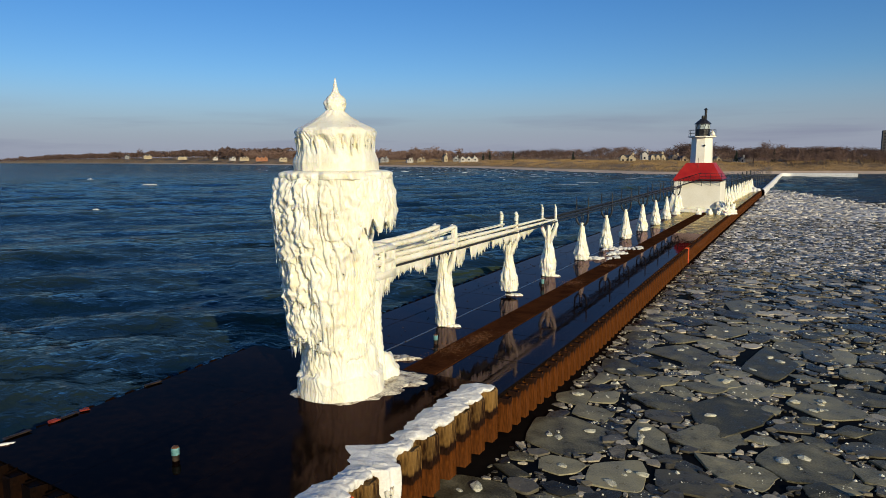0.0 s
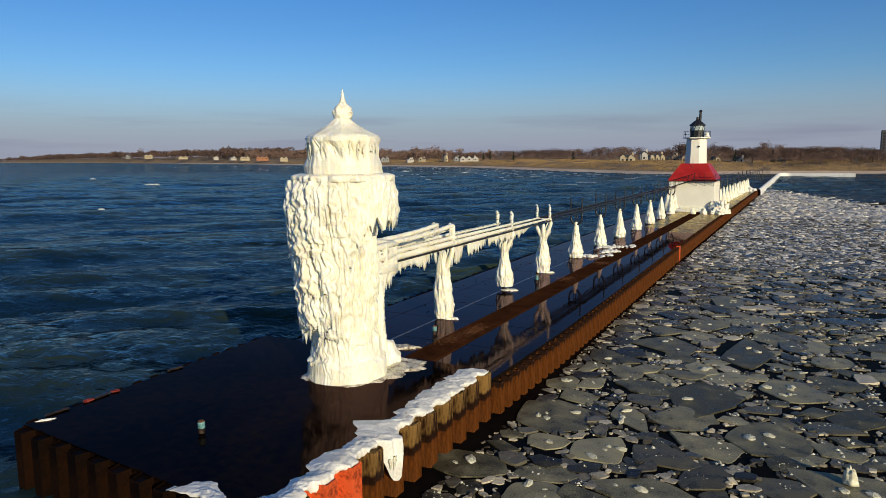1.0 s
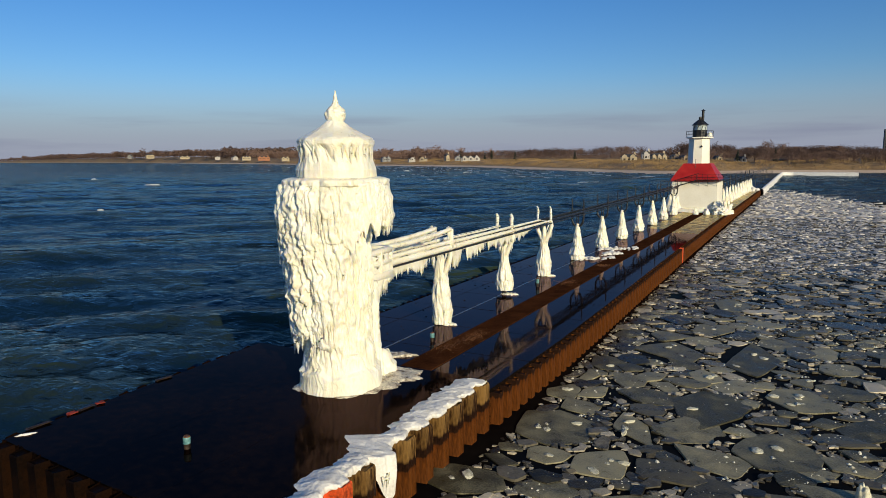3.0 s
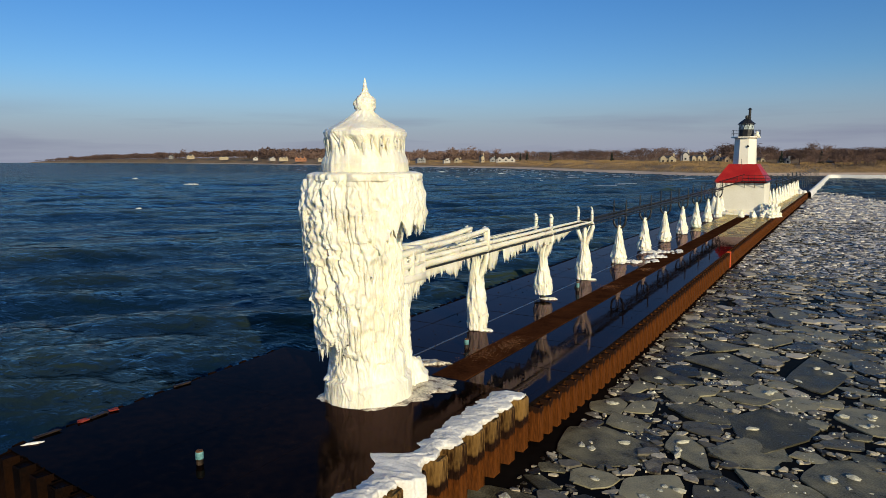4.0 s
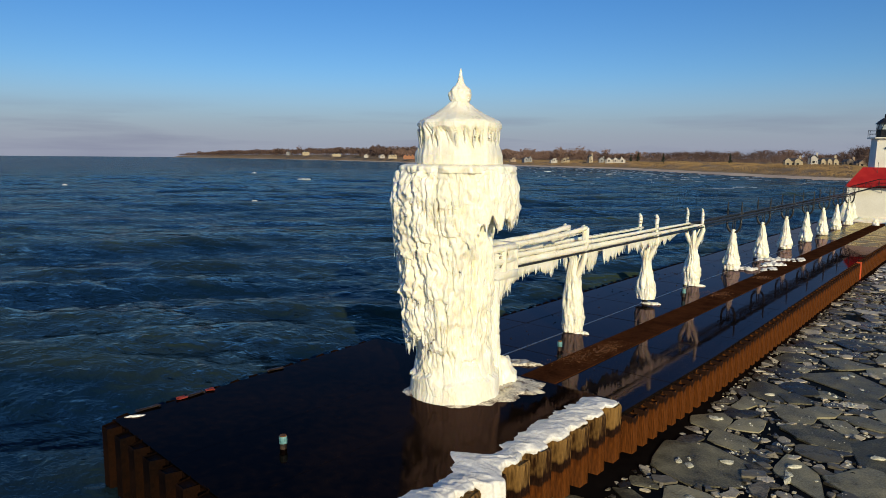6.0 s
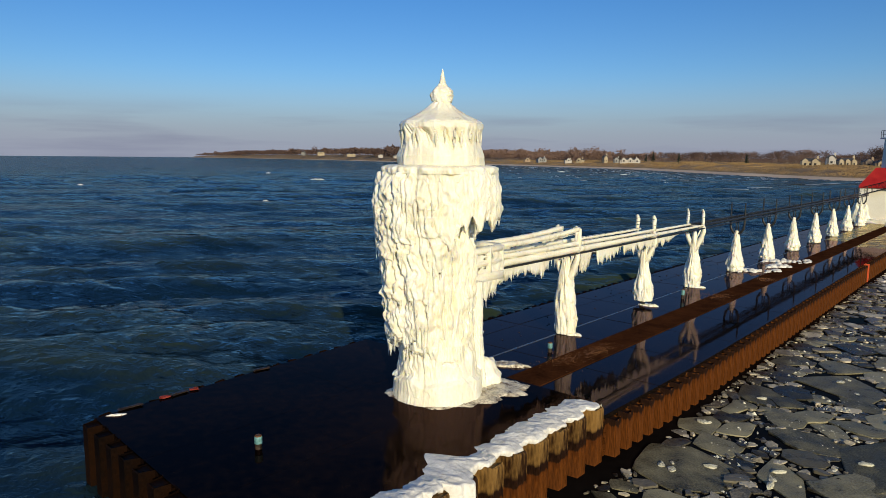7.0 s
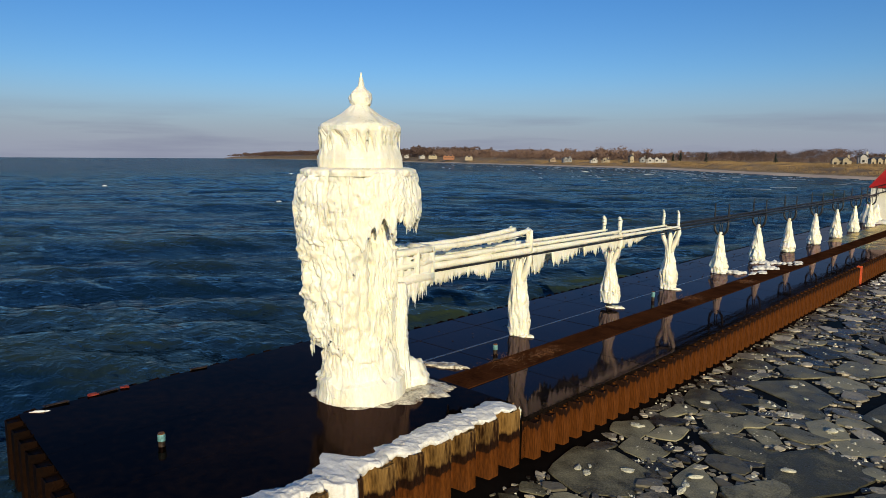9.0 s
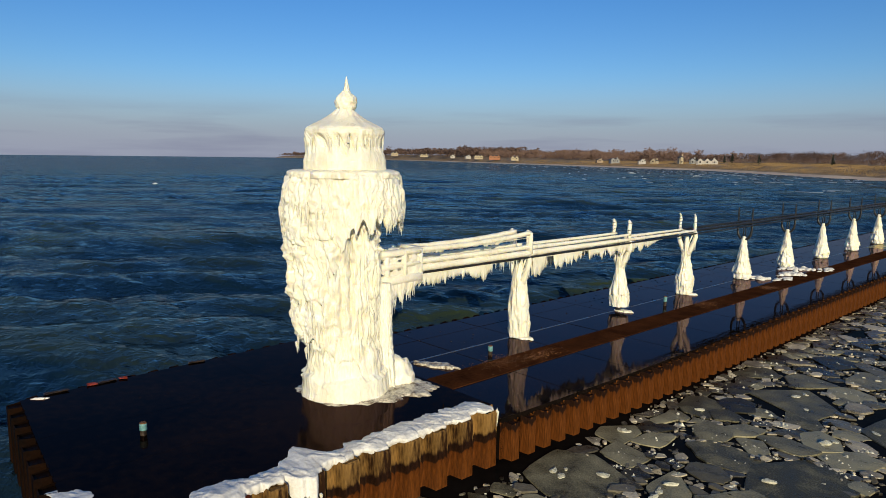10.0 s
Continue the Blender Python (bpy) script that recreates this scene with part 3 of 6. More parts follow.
def spire_r(T, Z):
    prof = np.interp(Z, [10.66, 10.74, 10.9, 11.05, 11.2], [0.15, 0.115, 0.075, 0.045, 0.012])
    return prof * (1 + 0.35 * (fbm(polar(T, Z, 2, 9), 97) - 0.5) * 2)


tower = thing("lighthouse_tower", (0, 0, PLAT_Z), "round lighthouse tower wholly encased in thick cream-white ice", "lighthouse")
inv = Matrix.Translation((0, 0, -PLAT_Z))


def tower_part(name, me, label="", material=ICE):
    ob = link(name, me, material, tower, label)
    ob.matrix_basis = inv
    return ob


shaft = tower_part("ice_shaft", lathe_mesh("ice_shaft", shaft_r, np.linspace(0.4, 7.9, 380), 440, AXIS), "rippled ice sheath with frozen drips")
curtain = tower_part("gallery_ice_curtain", skirt_mesh(), "hanging ice curtain round the gallery")
tower_part("gallery_floor_ice", lathe_mesh("gallery_floor_ice", gallery_r, np.linspace(7.85, 8.12, 8), 220, AXIS), "flat ice-covered gallery floor")
lantern = tower_part("lantern_ice", lathe_mesh("lantern_ice", lantern_r, np.linspace(8.03, 9.5, 130), 320, AXIS), "lantern room buried in ribbed ice")
tower_part("roof_ice", lathe_mesh("roof_ice", roof_r, np.linspace(9.38, 10.12, 40), 160, AXIS), "smooth snow-capped lantern roof")
tower_part("vent_ball", lathe_mesh("vent_ball", ball_r, np.linspace(10.04, 10.72, 30), 72, (0.02, -0.04)), "iced ventilator ball")
tower_part("spire", lathe_mesh("spire", spire_r, np.linspace(10.64, 11.2, 24), 28, (0, 0)), "tapering ice spire")


def icicle_mesh(name, seed):
    rng = random.Random(seed)
    bm = bmesh.new()
    ox, oy, pts, rad = 0, 0, [], []
    for z, r in ((0.12, 0.12), (0, 1.0), (-0.25, 0.72), (-0.55, 0.42), (-0.82, 0.2), (-1, 0.03)):
        pts.append((ox, oy, z))
        rad.append(r)
        ox += rng.uniform(-0.15, 0.15)
        oy += rng.uniform(-0.15, 0.15)
    tube(bm, pts, rad, 6, 0.12, seed)
    me = bpy.data.meshes.new(name)
    bmesh.ops.recalc_face_normals(bm, faces=bm.faces)
    bm.to_mesh(me)
    bm.free()
    me.polygons.foreach_set("use_smooth", [True] * len(me.polygons))
    me.materials.append(ICE)
    return me


ICICLES = [icicle_mesh("icicle", s) for s in range(4)]


def icicle(parent, x, y, z, length, width):
    r = random.random()
    ob = link("icicle", ICICLES[int(r * 4)], None, parent, at=(x, y, z), turn=r * 360, scale=(width, width, length))
    return ob


for k in range(34):
    a = radians(random.uniform(-12, 100))
    low = float(skirt_low(np.array([a]))[0])
    r = 1.92 + random.uniform(-0.08, 0.06)
    ln = random.uniform(0.2, 0.45)
    icicle(curtain, AXIS[0] + r * math.cos(a), AXIS[1] + r * math.sin(a), low + 0.12, ln, random.uniform(0.04, 0.07))
for k in range(22):
    a = WIND + random.uniform(-1.1, 1.3)
    r = float(shaft_r(np.array([a]), np.array([2.5]))[0]) - 0.06
    icicle(shaft, AXIS[0] + r * math.cos(a), AXIS[1] + r * math.sin(a), 2.25 + random.uniform(-0.2, 0.25), random.uniform(0.2, 0.5), random.uniform(0.05, 0.09))


for k in range(110):                    # drips frozen to the shaft, thickest on the spray side
    a = WIND + random.gauss(0.35, 0.85)
    z = random.uniform(2.4, 7.6)
    r = float(shaft_r(np.array([a]), np.array([z]))[0]) - random.uniform(0.03, 0.06)
    if math.cos(a - radians(42)) < 0.35:
        icicle(shaft, AXIS[0] + r * math.cos(a), AXIS[1] + r * math.sin(a), z, random.uniform(0.35, 1.0), random.uniform(0.045, 0.085))
for k in range(18):
    a = random.uniform(0, 2 * math.pi)
    icicle(lantern, AXIS[0] + 1.30 * math.cos(a), AXIS[1] + 1.30 * math.sin(a), random.uniform(9.0, 9.27), random.uniform(0.3, 0.75), random.uniform(0.04, 0.08))


# ---------------- ice on the platform ----------------
def blob_mesh(name, sx, sy, sz, seed, n=48, m=20, rough=0.25, k=2.2, flat=0.0):
    """A lumpy mound whose foot lies at z = 0."""
    th = np.linspace(0, 2 * np.pi, n, endpoint=False)
    V = []
    for i in range(m):
        ph = (math.pi / 2) * i / (m - 1)
        c, s = math.cos(ph), math.sin(ph)
        q = np.stack([np.cos(th) * c * k, np.sin(th) * c * k, np.full(n, s * k)], -1)
        w = 1 + rough * (fbm(q + seed * 3.7, seed, 3) - 0.5) * 2
        V.append(np.stack([np.cos(th) * c * sx * w, np.sin(th) * c * sy * w, np.full(n, 1.0) * s ** (1 - flat) * sz * w], -1))
    V = np.concatenate(V)
    idx = np.arange(len(V)).reshape(m, n)
    a, b = idx[:-1], idx[1:]
    F = np.stack([a, np.roll(a, -1, 1), np.roll(b, -1, 1), b], -1).reshape(-1, 4).tolist()
    F.append(tuple(int(q) for q in idx[0][::-1]))
    return mesh_from(name, V.tolist(), F, smooth=True)


def sheet_mesh(name, cx, cy, rx, ry, z, thick, seed, turn=0.0, rag=0.3):
    """A thin frozen puddle with a ragged rim."""
    n, m = 140, 16
    th = np.linspace(0, 2 * np.pi, n, endpoint=False)
    rim = 1 + rag * (fbm(np.stack([np.cos(th) * 3, np.sin(th) * 3, th * 0 + seed], -1), seed, 4) - 0.5) * 2
    V = []
    for i in range(m):
        s = 1 - i / m
        q = np.stack([np.cos(th) * rx * rim * s, np.sin(th) * ry * rim * s], -1)
        ct, st = math.cos(radians(turn)), math.sin(radians(turn))
        x, y = cx + q[:, 0] * ct - q[:, 1] * st, cy + q[:, 0] * st + q[:, 1] * ct
        h = z + thick * min(1, (1 - s) * 6) * (0.3 + 1.2 * fbm(np.stack([x * 3, y * 3, x * 0], -1), seed + 5, 3)) - (0.03 if i == 0 else 0)
        V.append(np.stack([x, y, h], -1))
    V = np.concatenate(V)
    idx = np.arange(len(V)).reshape(m, n)
    a, b = idx[:-1], idx[1:]
    F = np.stack([a, np.roll(a, -1, 1), np.roll(b, -1, 1), b], -1).reshape(-1, 4).tolist()
    F.append(tuple(int(q) for q in idx[-1]))
    return mesh_from(name, V.tolist(), F, smooth=True)


tagged(link("ice_apron", sheet_mesh("ice_apron", 0.22, 0.05, 2.0, 1.66, PLAT_Z, 0.06, 3, 30, 0.20), SLUSH), "frozen slush apron spread round the tower foot", "ice")
tagged(link("ice_apron", sheet_mesh("ice_apron", 1.05, 1.35, 1.50, 1.05, PLAT_Z, 0.07, 8, 45, 0.35), SLUSH), "thin ragged ice sheet beside the tower foot", "ice")
tagged(link("ice_patch", sheet_mesh("ice_patch", -0.9, 4.9, 1.1, 0.32, 0.0, 0.10, 5, 22, 0.5), SLUSH), "long ragged ice patch on the wet pier deck", "ice")
tagged(link("ice_mound", blob_mesh("ice_mound", 0.75, 0.65, 0.95, 4, rough=0.2), ICE, at=(0.42, 1.85, PLAT_Z)), "rounded ice mound against the tower foot", "ice")


# ---------------- sheet piling ----------------
def pile_mesh(name, seed, notch=0.0, narrow=False):
    rng = random.Random(seed)
    prof = [(-0.6, 0.0), (-0.33, 0.0), (-0.25, 0.5), (0.25, 0.5), (0.33, 0.0), (0.6, 0.0)]
    if narrow:
        prof = [(-0.6, 0.0), (-0.34, 0.0), (-0.25, 0.58), (0.25, 0.58), (0.34, 0.0), (0.6, 0.0)]
    bm = bmesh.new()
    outer, inner = [], []
    for x, y in prof:
        top = rng.uniform(-0.03, 0.03) - notch * rng.random()
        outer.append((bm.verts.new((x, y, top)), bm.verts.new((x, y, -0.9)), bm.verts.new((x, y, -3.2))))
    for x, y in prof:
        top = rng.uniform(-0.03, 0.03)
        yy = y - 0.035
        inner.append((bm.verts.new((x * 0.985, yy, top)), bm.verts.new((x * 0.985, yy, -3.2))))
    for k in range(len(prof) - 1):
        for j in range(2):
            bm.faces.new((outer[k][j], outer[k + 1][j], outer[k + 1][j + 1], outer[k][j + 1]))
        bm.faces.new((inner[k][0], inner[k][1], inner[k + 1][1], inner[k + 1][0]))
        bm.faces.new((outer[k][0], inner[k][0], inner[k + 1][0], outer[k + 1][0]))
    bm.faces.new([bm.verts.new((x * 0.98, y - 0.03, -0.05)) for x, y in prof[1:5]])
    bmesh.ops.recalc_face_normals(bm, faces=bm.faces)
    me = bpy.data.meshes.new(name)
    bm.to_mesh(me)
    bm.free()
    return me


def pile_set(material, seeds, notch=0.0, narrow=False):
    out = []
    for s in seeds:
        me = pile_mesh("sheet_pile", s, notch, narrow)
        me.materials.append(material)
        out.append(me)
    return out


LOW_PILES = pile_set(PILE, range(5), 0.06, True)
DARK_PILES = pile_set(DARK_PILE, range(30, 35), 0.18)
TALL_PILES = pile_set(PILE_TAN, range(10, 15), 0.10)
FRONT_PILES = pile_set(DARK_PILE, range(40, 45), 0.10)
PAINTED = pile_set(ORANGE, (21,))

wall_low = thing("sheet_pile_wall", (0, 0, 0), "rust-brown corrugated sheet pile wall along the harbour side", "pile wall", kind="structure")
y, k = PLAT_END + 0.42, 0
while y < 168:
    painted = 47.0 < y < 47.9
    lean = math.degrees(math.atan((pier_edge(y + 0.4) - pier_edge(y - 0.4)) / 0.8))
    link("sheet_pile", PAINTED[0] if painted else LOW_PILES[(k * 7 + 3) % 5], None, wall_low, "orange-painted sheet pile" if painted else "", at=(pier_edge(y), y, float(np.interp(y, [3, 12, 24], [-0.14, -0.10, 0.01]))), turn=-90 - lean, scale=(0.68, PILE_OUT / (0.5 if painted else 0.58), 1))
    y, k = y + 0.816, k + 1
wall_side = thing("sheet_pile_wall", (0, 0, 0), "tall weathered tan and rust sheet piles at the pier head", "pile wall", kind="structure")
PITCH = 1.08
side_ys = [2.12 - PITCH * k for k in range(11)]
for k, y in enumerate(side_ys):
    painted = k in (8, 9)
    link("sheet_pile", PAINTED[0] if painted else TALL_PILES[(k * 3) % 5], None, wall_side, "orange-painted sheet pile" if painted else "", at=(PLAT_R + 0.02, y, 0.42), turn=-90, scale=(0.9, 0.96, 1))
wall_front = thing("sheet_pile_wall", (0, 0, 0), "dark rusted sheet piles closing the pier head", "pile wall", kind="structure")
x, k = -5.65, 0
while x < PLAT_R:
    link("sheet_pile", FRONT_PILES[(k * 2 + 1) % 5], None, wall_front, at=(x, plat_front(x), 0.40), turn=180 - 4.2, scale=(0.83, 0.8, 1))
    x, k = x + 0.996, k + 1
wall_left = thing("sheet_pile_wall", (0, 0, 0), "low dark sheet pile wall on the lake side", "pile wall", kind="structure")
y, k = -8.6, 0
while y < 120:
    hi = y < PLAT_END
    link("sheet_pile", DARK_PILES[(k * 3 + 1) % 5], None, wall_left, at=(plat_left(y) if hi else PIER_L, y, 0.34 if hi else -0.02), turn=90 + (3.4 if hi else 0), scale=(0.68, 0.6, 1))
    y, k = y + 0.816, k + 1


# ---------------- ice ridge on the pile wall ----------------
def pan(y):
    """1 where a side pile stands out, 0 between the piles."""
    d = np.min(np.abs(y[:, None] - np.array(side_ys)[None]), axis=1)
    return np.clip((0.31 - d) / 0.08, 0, 1)


def coping_mesh():
    """Ice that fills the piles' hollows and caps their tops, with one long drip over the side."""
    path = []
    for s in np.linspace(0, 1, 60):
        x = 1.45 + s * 2.35
        path.append((x, plat_front(x) + 0.10 + 0.12 * math.sin(s * 5), 0.0, -1.0))
    for s in np.linspace(0.1, 0.9, 14):
        a = radians(-90 + 90 * s)
        path.append((3.8 + 0.62 * math.cos(a), -9.1 + 0.5 * math.sin(a), math.cos(a), math.sin(a)))
    for s in np.linspace(0, 1, 300):
        path.append((4.46, -8.95 + s * 11.47, 1.0, 0.0))
    P = np.array(path)
    n, m = len(P), 40
    L = np.concatenate([[0], np.cumsum(np.hypot(*np.diff(P[:, :2], axis=0).T))])
    q = np.stack([L * 1.1, L * 0, L * 0], -1)
    side = P[:, 2] > 0.9
    tongue = np.exp(-((P[:, 1] + 4.72) / 0.36) ** 4) * side
    inner = -0.12 - 0.75 * fbm(q * 1.1, 101, 2) ** 1.3 - 0.22 * fbm(q * 6, 111, 3) - 0.75 * np.exp(-((P[:, 1] + 4.0) / 0.42) ** 2) * side
    inner = np.where(P[:, 2] < 0.5, inner * 0.55, inner)
    outer = np.where(side, 0.20 + 0.20 * pan(P[:, 1]), 0.34) + 0.10 * (fbm(q * 4 + 9, 103, 2) - 0.5) - 0.35 * np.clip(fbm(q * 1.4 + 3, 108, 2) - 0.45, 0, 1) + 0.34 * tongue
    drop = 0.03 + 0.30 * fbm(q * 2.2 + 5, 105, 3) ** 2 + 0.9 * tongue * (0.65 + 0.6 * vnoise(q * 5, 115))
    taper = np.clip(np.minimum(L / 1.2, (L[-1] - L) / 0.15), 0.15, 1)
    V = np.zeros((n, m, 3))
    for j in range(m):
        u = j / (m - 1)
        if u < 0.70:
            v = u / 0.70
            off = inner + (outer - inner) * v
            h = 0.17 * np.sin(np.pi * (0.03 + 0.72 * v ** 1.2)) ** 0.75
            lump = 0.4 + 0.9 * fbm(np.stack([L * 1.5, 0 * L + v * 1.6, 0 * L], -1), 107, 3) + 0.5 * (fbm(np.stack([L * 7, 0 * L + v * 6, 0 * L], -1), 109, 3) - 0.5)
            z = PLAT_Z - 0.02 + h * taper * lump
            edge = z
        else:
            v = (u - 0.70) / 0.30
            off = outer + 0.04 * math.sin(v * 3.0) - 0.03 * v
            z = edge - (drop + 0.06) * v * taper
        V[:, j, 0] = P[:, 0] + P[:, 2] * off
        V[:, j, 1] = P[:, 1] + P[:, 3] * off
        V[:, j, 2] = z
    out = []
    for a, b in ((0, 74), (74, 220), (220, n)):
        W = V[a:b + (b < n)]
        r = len(W)
        idx = np.arange(r * m).reshape(r, m)
        F = np.stack([idx[:-1, :-1], idx[1:, :-1], idx[1:, 1:], idx[:-1, 1:]], -1).reshape(-1, 4).tolist()
        F.append(tuple(int(k) for k in idx[0]))
        F.append(tuple(int(k) for k in idx[-1][::-1]))
        out.append(mesh_from("ice_cap", W.reshape(-1, 3).tolist(), F, smooth=True))
    return out


ice_ridge = thing("ice_ridge", (0, 0, 0), "white ice ridge capping the tall sheet piles, dripping over them", "ice")
for me in coping_mesh():
    link("ice_cap", me, SNOW_ICE, ice_ridge)
for k in range(9):
    y = -4.65 + random.gauss(0, 0.22)
    icicle(ice_ridge, 5.05 + random.uniform(-0.04, 0.05), y, -0.1, random.uniform(0.15, 0.5), random.uniform(0.04, 0.07))
icicle(ice_ridge, 4.75, 2.62, 0.30, 0.55, 0.07)
tagged(link("ice_patch", blob_mesh("ice_patch", 0.26, 0.06, 0.05, 9, rough=0.5), SNOW_ICE, at=(-5.80, -8.45, PLAT_Z), turn=60), "small white ice cap on the platform corner", "ice")


# ---------------- mooring stubs and debris ----------------
def mooring_stub(x, y, z, h):
    stub = thing("mooring_stub", (x, y, z), "short steel stub with chipped turquoise paint on the deck", "bollard", "turquoise stubs")
    part("post", bar([(0, 0, -0.02), (0, 0, h * 0.45)], [0.095, 0.095], 14), DRIFT, stub, "rusted foot")
    part("sleeve", bar([(0, 0, h * 0.45), (0, 0, h - 0.03), (0, 0, h)], [0.11, 0.11, 0.10], 16), CYAN, stub, "chipped turquoise sleeve")
    part("cap", bar([(0, 0, h), (0, 0, h + 0.03)], [0.10, 0.085], 14), RUST_FLAKE, stub, "rusty cap")


mooring_stub(-0.55, -6.85, PLAT_Z, 0.36)
mooring_stub(-0.50, 7.75, 0.0, 0.40)
mooring_stub(-0.75, 22.9, 0.0, 0.55)

for x, y, ln, a, mat, lab in ((-6.15, -6.75, 0.30, 80, RED_WORN, "washed-up orange-red plank"), (-6.2, -5.7, 0.25, 75, RED_WORN, "washed-up orange-red plank"),
                              (-6.18, -6.25, 0.55, 95, DRIFT, "dark soaked timber"), (-6.1, -7.9, 0.7, 85, DRIFT, "dark soaked timber"), (-6.4, -2.9, 0.6, 80, DRIFT, "dark soaked timber")):
    bm = bmesh.new()
    box(bm, (-ln / 2, -0.06, 0), (ln / 2, 0.06, 0.05), 0.015)
    for v in bm.verts:
        v.co += Vector((random.uniform(-0.05, 0.05), random.uniform(-0.05, 0.05), random.uniform(0, 0.03)))
    me = bpy.data.meshes.new("driftwood")
    bm.to_mesh(me)
    bm.free()
    tagged(link("driftwood", me, mat, at=(x, y, PLAT_Z), turn=a), lab + " on the platform edge", "driftwood")


# ---------------- catwalk ----------------
def cat_x(y):
    return -1.50 - 0.009 * y


WALK_Z, RAIL_Z, HALF = 4.15, 5.12, 0.45
SPACING, FIRST = 8.15, 11.3
post_ys = [10.95, 19.6, 27.2] + [FIRST + i * SPACING for i in range(3, 10)]


def sheath_r(bare, seed):
    def r(T, Z):
        if bare:
            prof = np.interp(Z, [0, 0.15, 0.5, 0.9, 1.3, 1.7, 2.4, 3.0, 3.3], [0.44, 0.52, 0.57, 0.50, 0.41, 0.33, 0.23, 0.13, 0.06])
        else:
            prof = np.interp(Z, [0, 0.15, 0.7, 1.2, 1.8, 2.3, 2.8, 3.3, 3.75], [0.46, 0.48, 0.54, 0.50, 0.40, 0.33, 0.27, 0.22, 0.10]) * (np.interp(Z, [0.8, 2.0], [0.9, 1.1]) if seed == 3 else np.interp(Z, [1.2, 2.2], [1, 0.80]))
        q = polar(T, Z, 2.6, 0.9)
        k = np.clip(prof / 0.5, 0.2, 1)
        lumps = 0.08 * (billow(polar(T, Z, 3.4, 1.1, 0.25) + seed, 120 + seed) - 0.6) + 0.06 * (billow(polar(T, Z, 7.0, 1.6, 0.1) + seed, 130 + seed) - 0.6)
        lumps = lumps + 0.12 * (vnoise(polar(T, Z, 1.6, 2.0) + seed * 3, seed + 9) - 0.5) + (0.10 if bare else 0.05) * (drapes(T, Z, 0.8, 110 + seed, 3.2) - 0.2)
        return prof * (0.88 + 0.14 * ridge(q + seed * 7.3, seed) + 0.22 * (vnoise(polar(T, Z, 5.0, 1.2) + seed, seed + 2) - 0.3)) + lumps * k
    return r


def catwalk_post(y, iced, seed, lift=0.0):
    x = cat_x(y) - 0.12
    post = thing("catwalk_post", (x, y, 0), "catwalk post thickly sheathed in ice" if iced else "black steel catwalk post with an ice-sheathed lower half", "post", "catwalk posts")
    part("core", bar([(0, 0, -0.05), (0, 0, 3.0)], [0.16, 0.09], 8), BLACK, post, "black steel core")
    link("ice_sheath", lathe_mesh("ice_sheath", sheath_r(not iced, seed), np.linspace(0.02 + lift if iced else 0.02, 3.75 if iced else 3.12, 80), 72), ICE, post, "cone of frozen spray")
    mat = ICE if iced else BLACK
    k = 1.45 if iced else 1.25
    for s in (-1, 1):
        arm = [(0, 0, 2.35), (s * 0.22, 0, 2.85), (s * 0.46, 0, 3.35), (s * 0.58, 0, 3.75), (s * 0.53, 0, 4.1)] if iced else [(0, 0, 2.85), (s * 0.28, 0, 2.98), (s * 0.45, 0, 3.25), (s * 0.51, 0, 3.6), (s * 0.50, 0, 4.1)]
        part("yoke_arm", bar(arm, [0.20, 0.17, 0.145, 0.13, 0.11] if iced else [0.075 * k] * 3 + [0.06 * k] * 2, 10, 0.12 if iced else 0, seed + s), mat, post, "iced curved bracket" if iced else "curved black bracket", smooth=True)
        brace = [(s * 0.08, 0, 2.75), (s * -0.45, 0, 4.05)] if iced else [(s * 0.10, 0, 2.9), (s * 0.06, 0, 4.05)]
        part("brace", bar(brace, 0.045 if iced else 0.04, 8), BLACK if s > 0 or not iced else mat, post, "bare black brace" if iced and s > 0 else "", smooth=True)
        if iced:                                # ice thickens towards a crooked knob on top
            up = [(s * 0.50, 0, 4.05), (s * 0.51, 0, 4.45), (s * 0.49, 0, 4.80), (s * 0.50, 0, 5.02), (s * 0.50 - 0.06, 0.02, 5.16), (s * 0.50 - 0.17, 0.03, 5.13)]
            part("upright", bar(up, [0.12, 0.105, 0.12, 0.125, 0.10, 0.05] if seed < 5 else [0.11, 0.10, 0.085, 0.07, 0.05, 0.02], 9, 0.24, seed + 5), mat, post, smooth=True)
        else:
            part("upright", bar([(s * 0.50, 0, 4.05), (s * 0.50, 0, 5.2)], [0.06 * k, 0.045], 8), mat, post)
    part("crossbeam", bar([(-0.52, 0, 4.02), (0.52, 0, 4.02)], 0.06 * (1.8 if iced else 1), 8), mat, post)
    for j in range(16):
        a, zz = random.random() * 6.283, random.uniform(0.25, 0.9)
        rr = float(sheath_r(not iced, seed)(np.array([a]), np.array([zz]))[0]) - 0.02
        icicle(post, rr * math.cos(a), rr * math.sin(a), zz + lift, random.uniform(0.15, 0.38), random.uniform(0.035, 0.065))
    if not iced:
        return post
    for j in range(34 if seed == 3 else 20):      # a curtain hangs from the outer arm
        t = random.random()
        s = 1 if random.random() < 0.75 else -1
        icicle(post, s * (0.24 + 0.36 * t), random.uniform(-0.07, 0.07), 2.95 + 0.95 * t, random.uniform(0.25, 0.55) + 0.45 * t * (s > 0), random.uniform(0.05, 0.09))
    link("ice_foot", sheet_mesh("ice_foot", 0.35, 0.0, 0.55, 0.25, 0.0, 0.10, seed, 10, 0.4), ICE, post, "frozen toe at the foot")
    return post


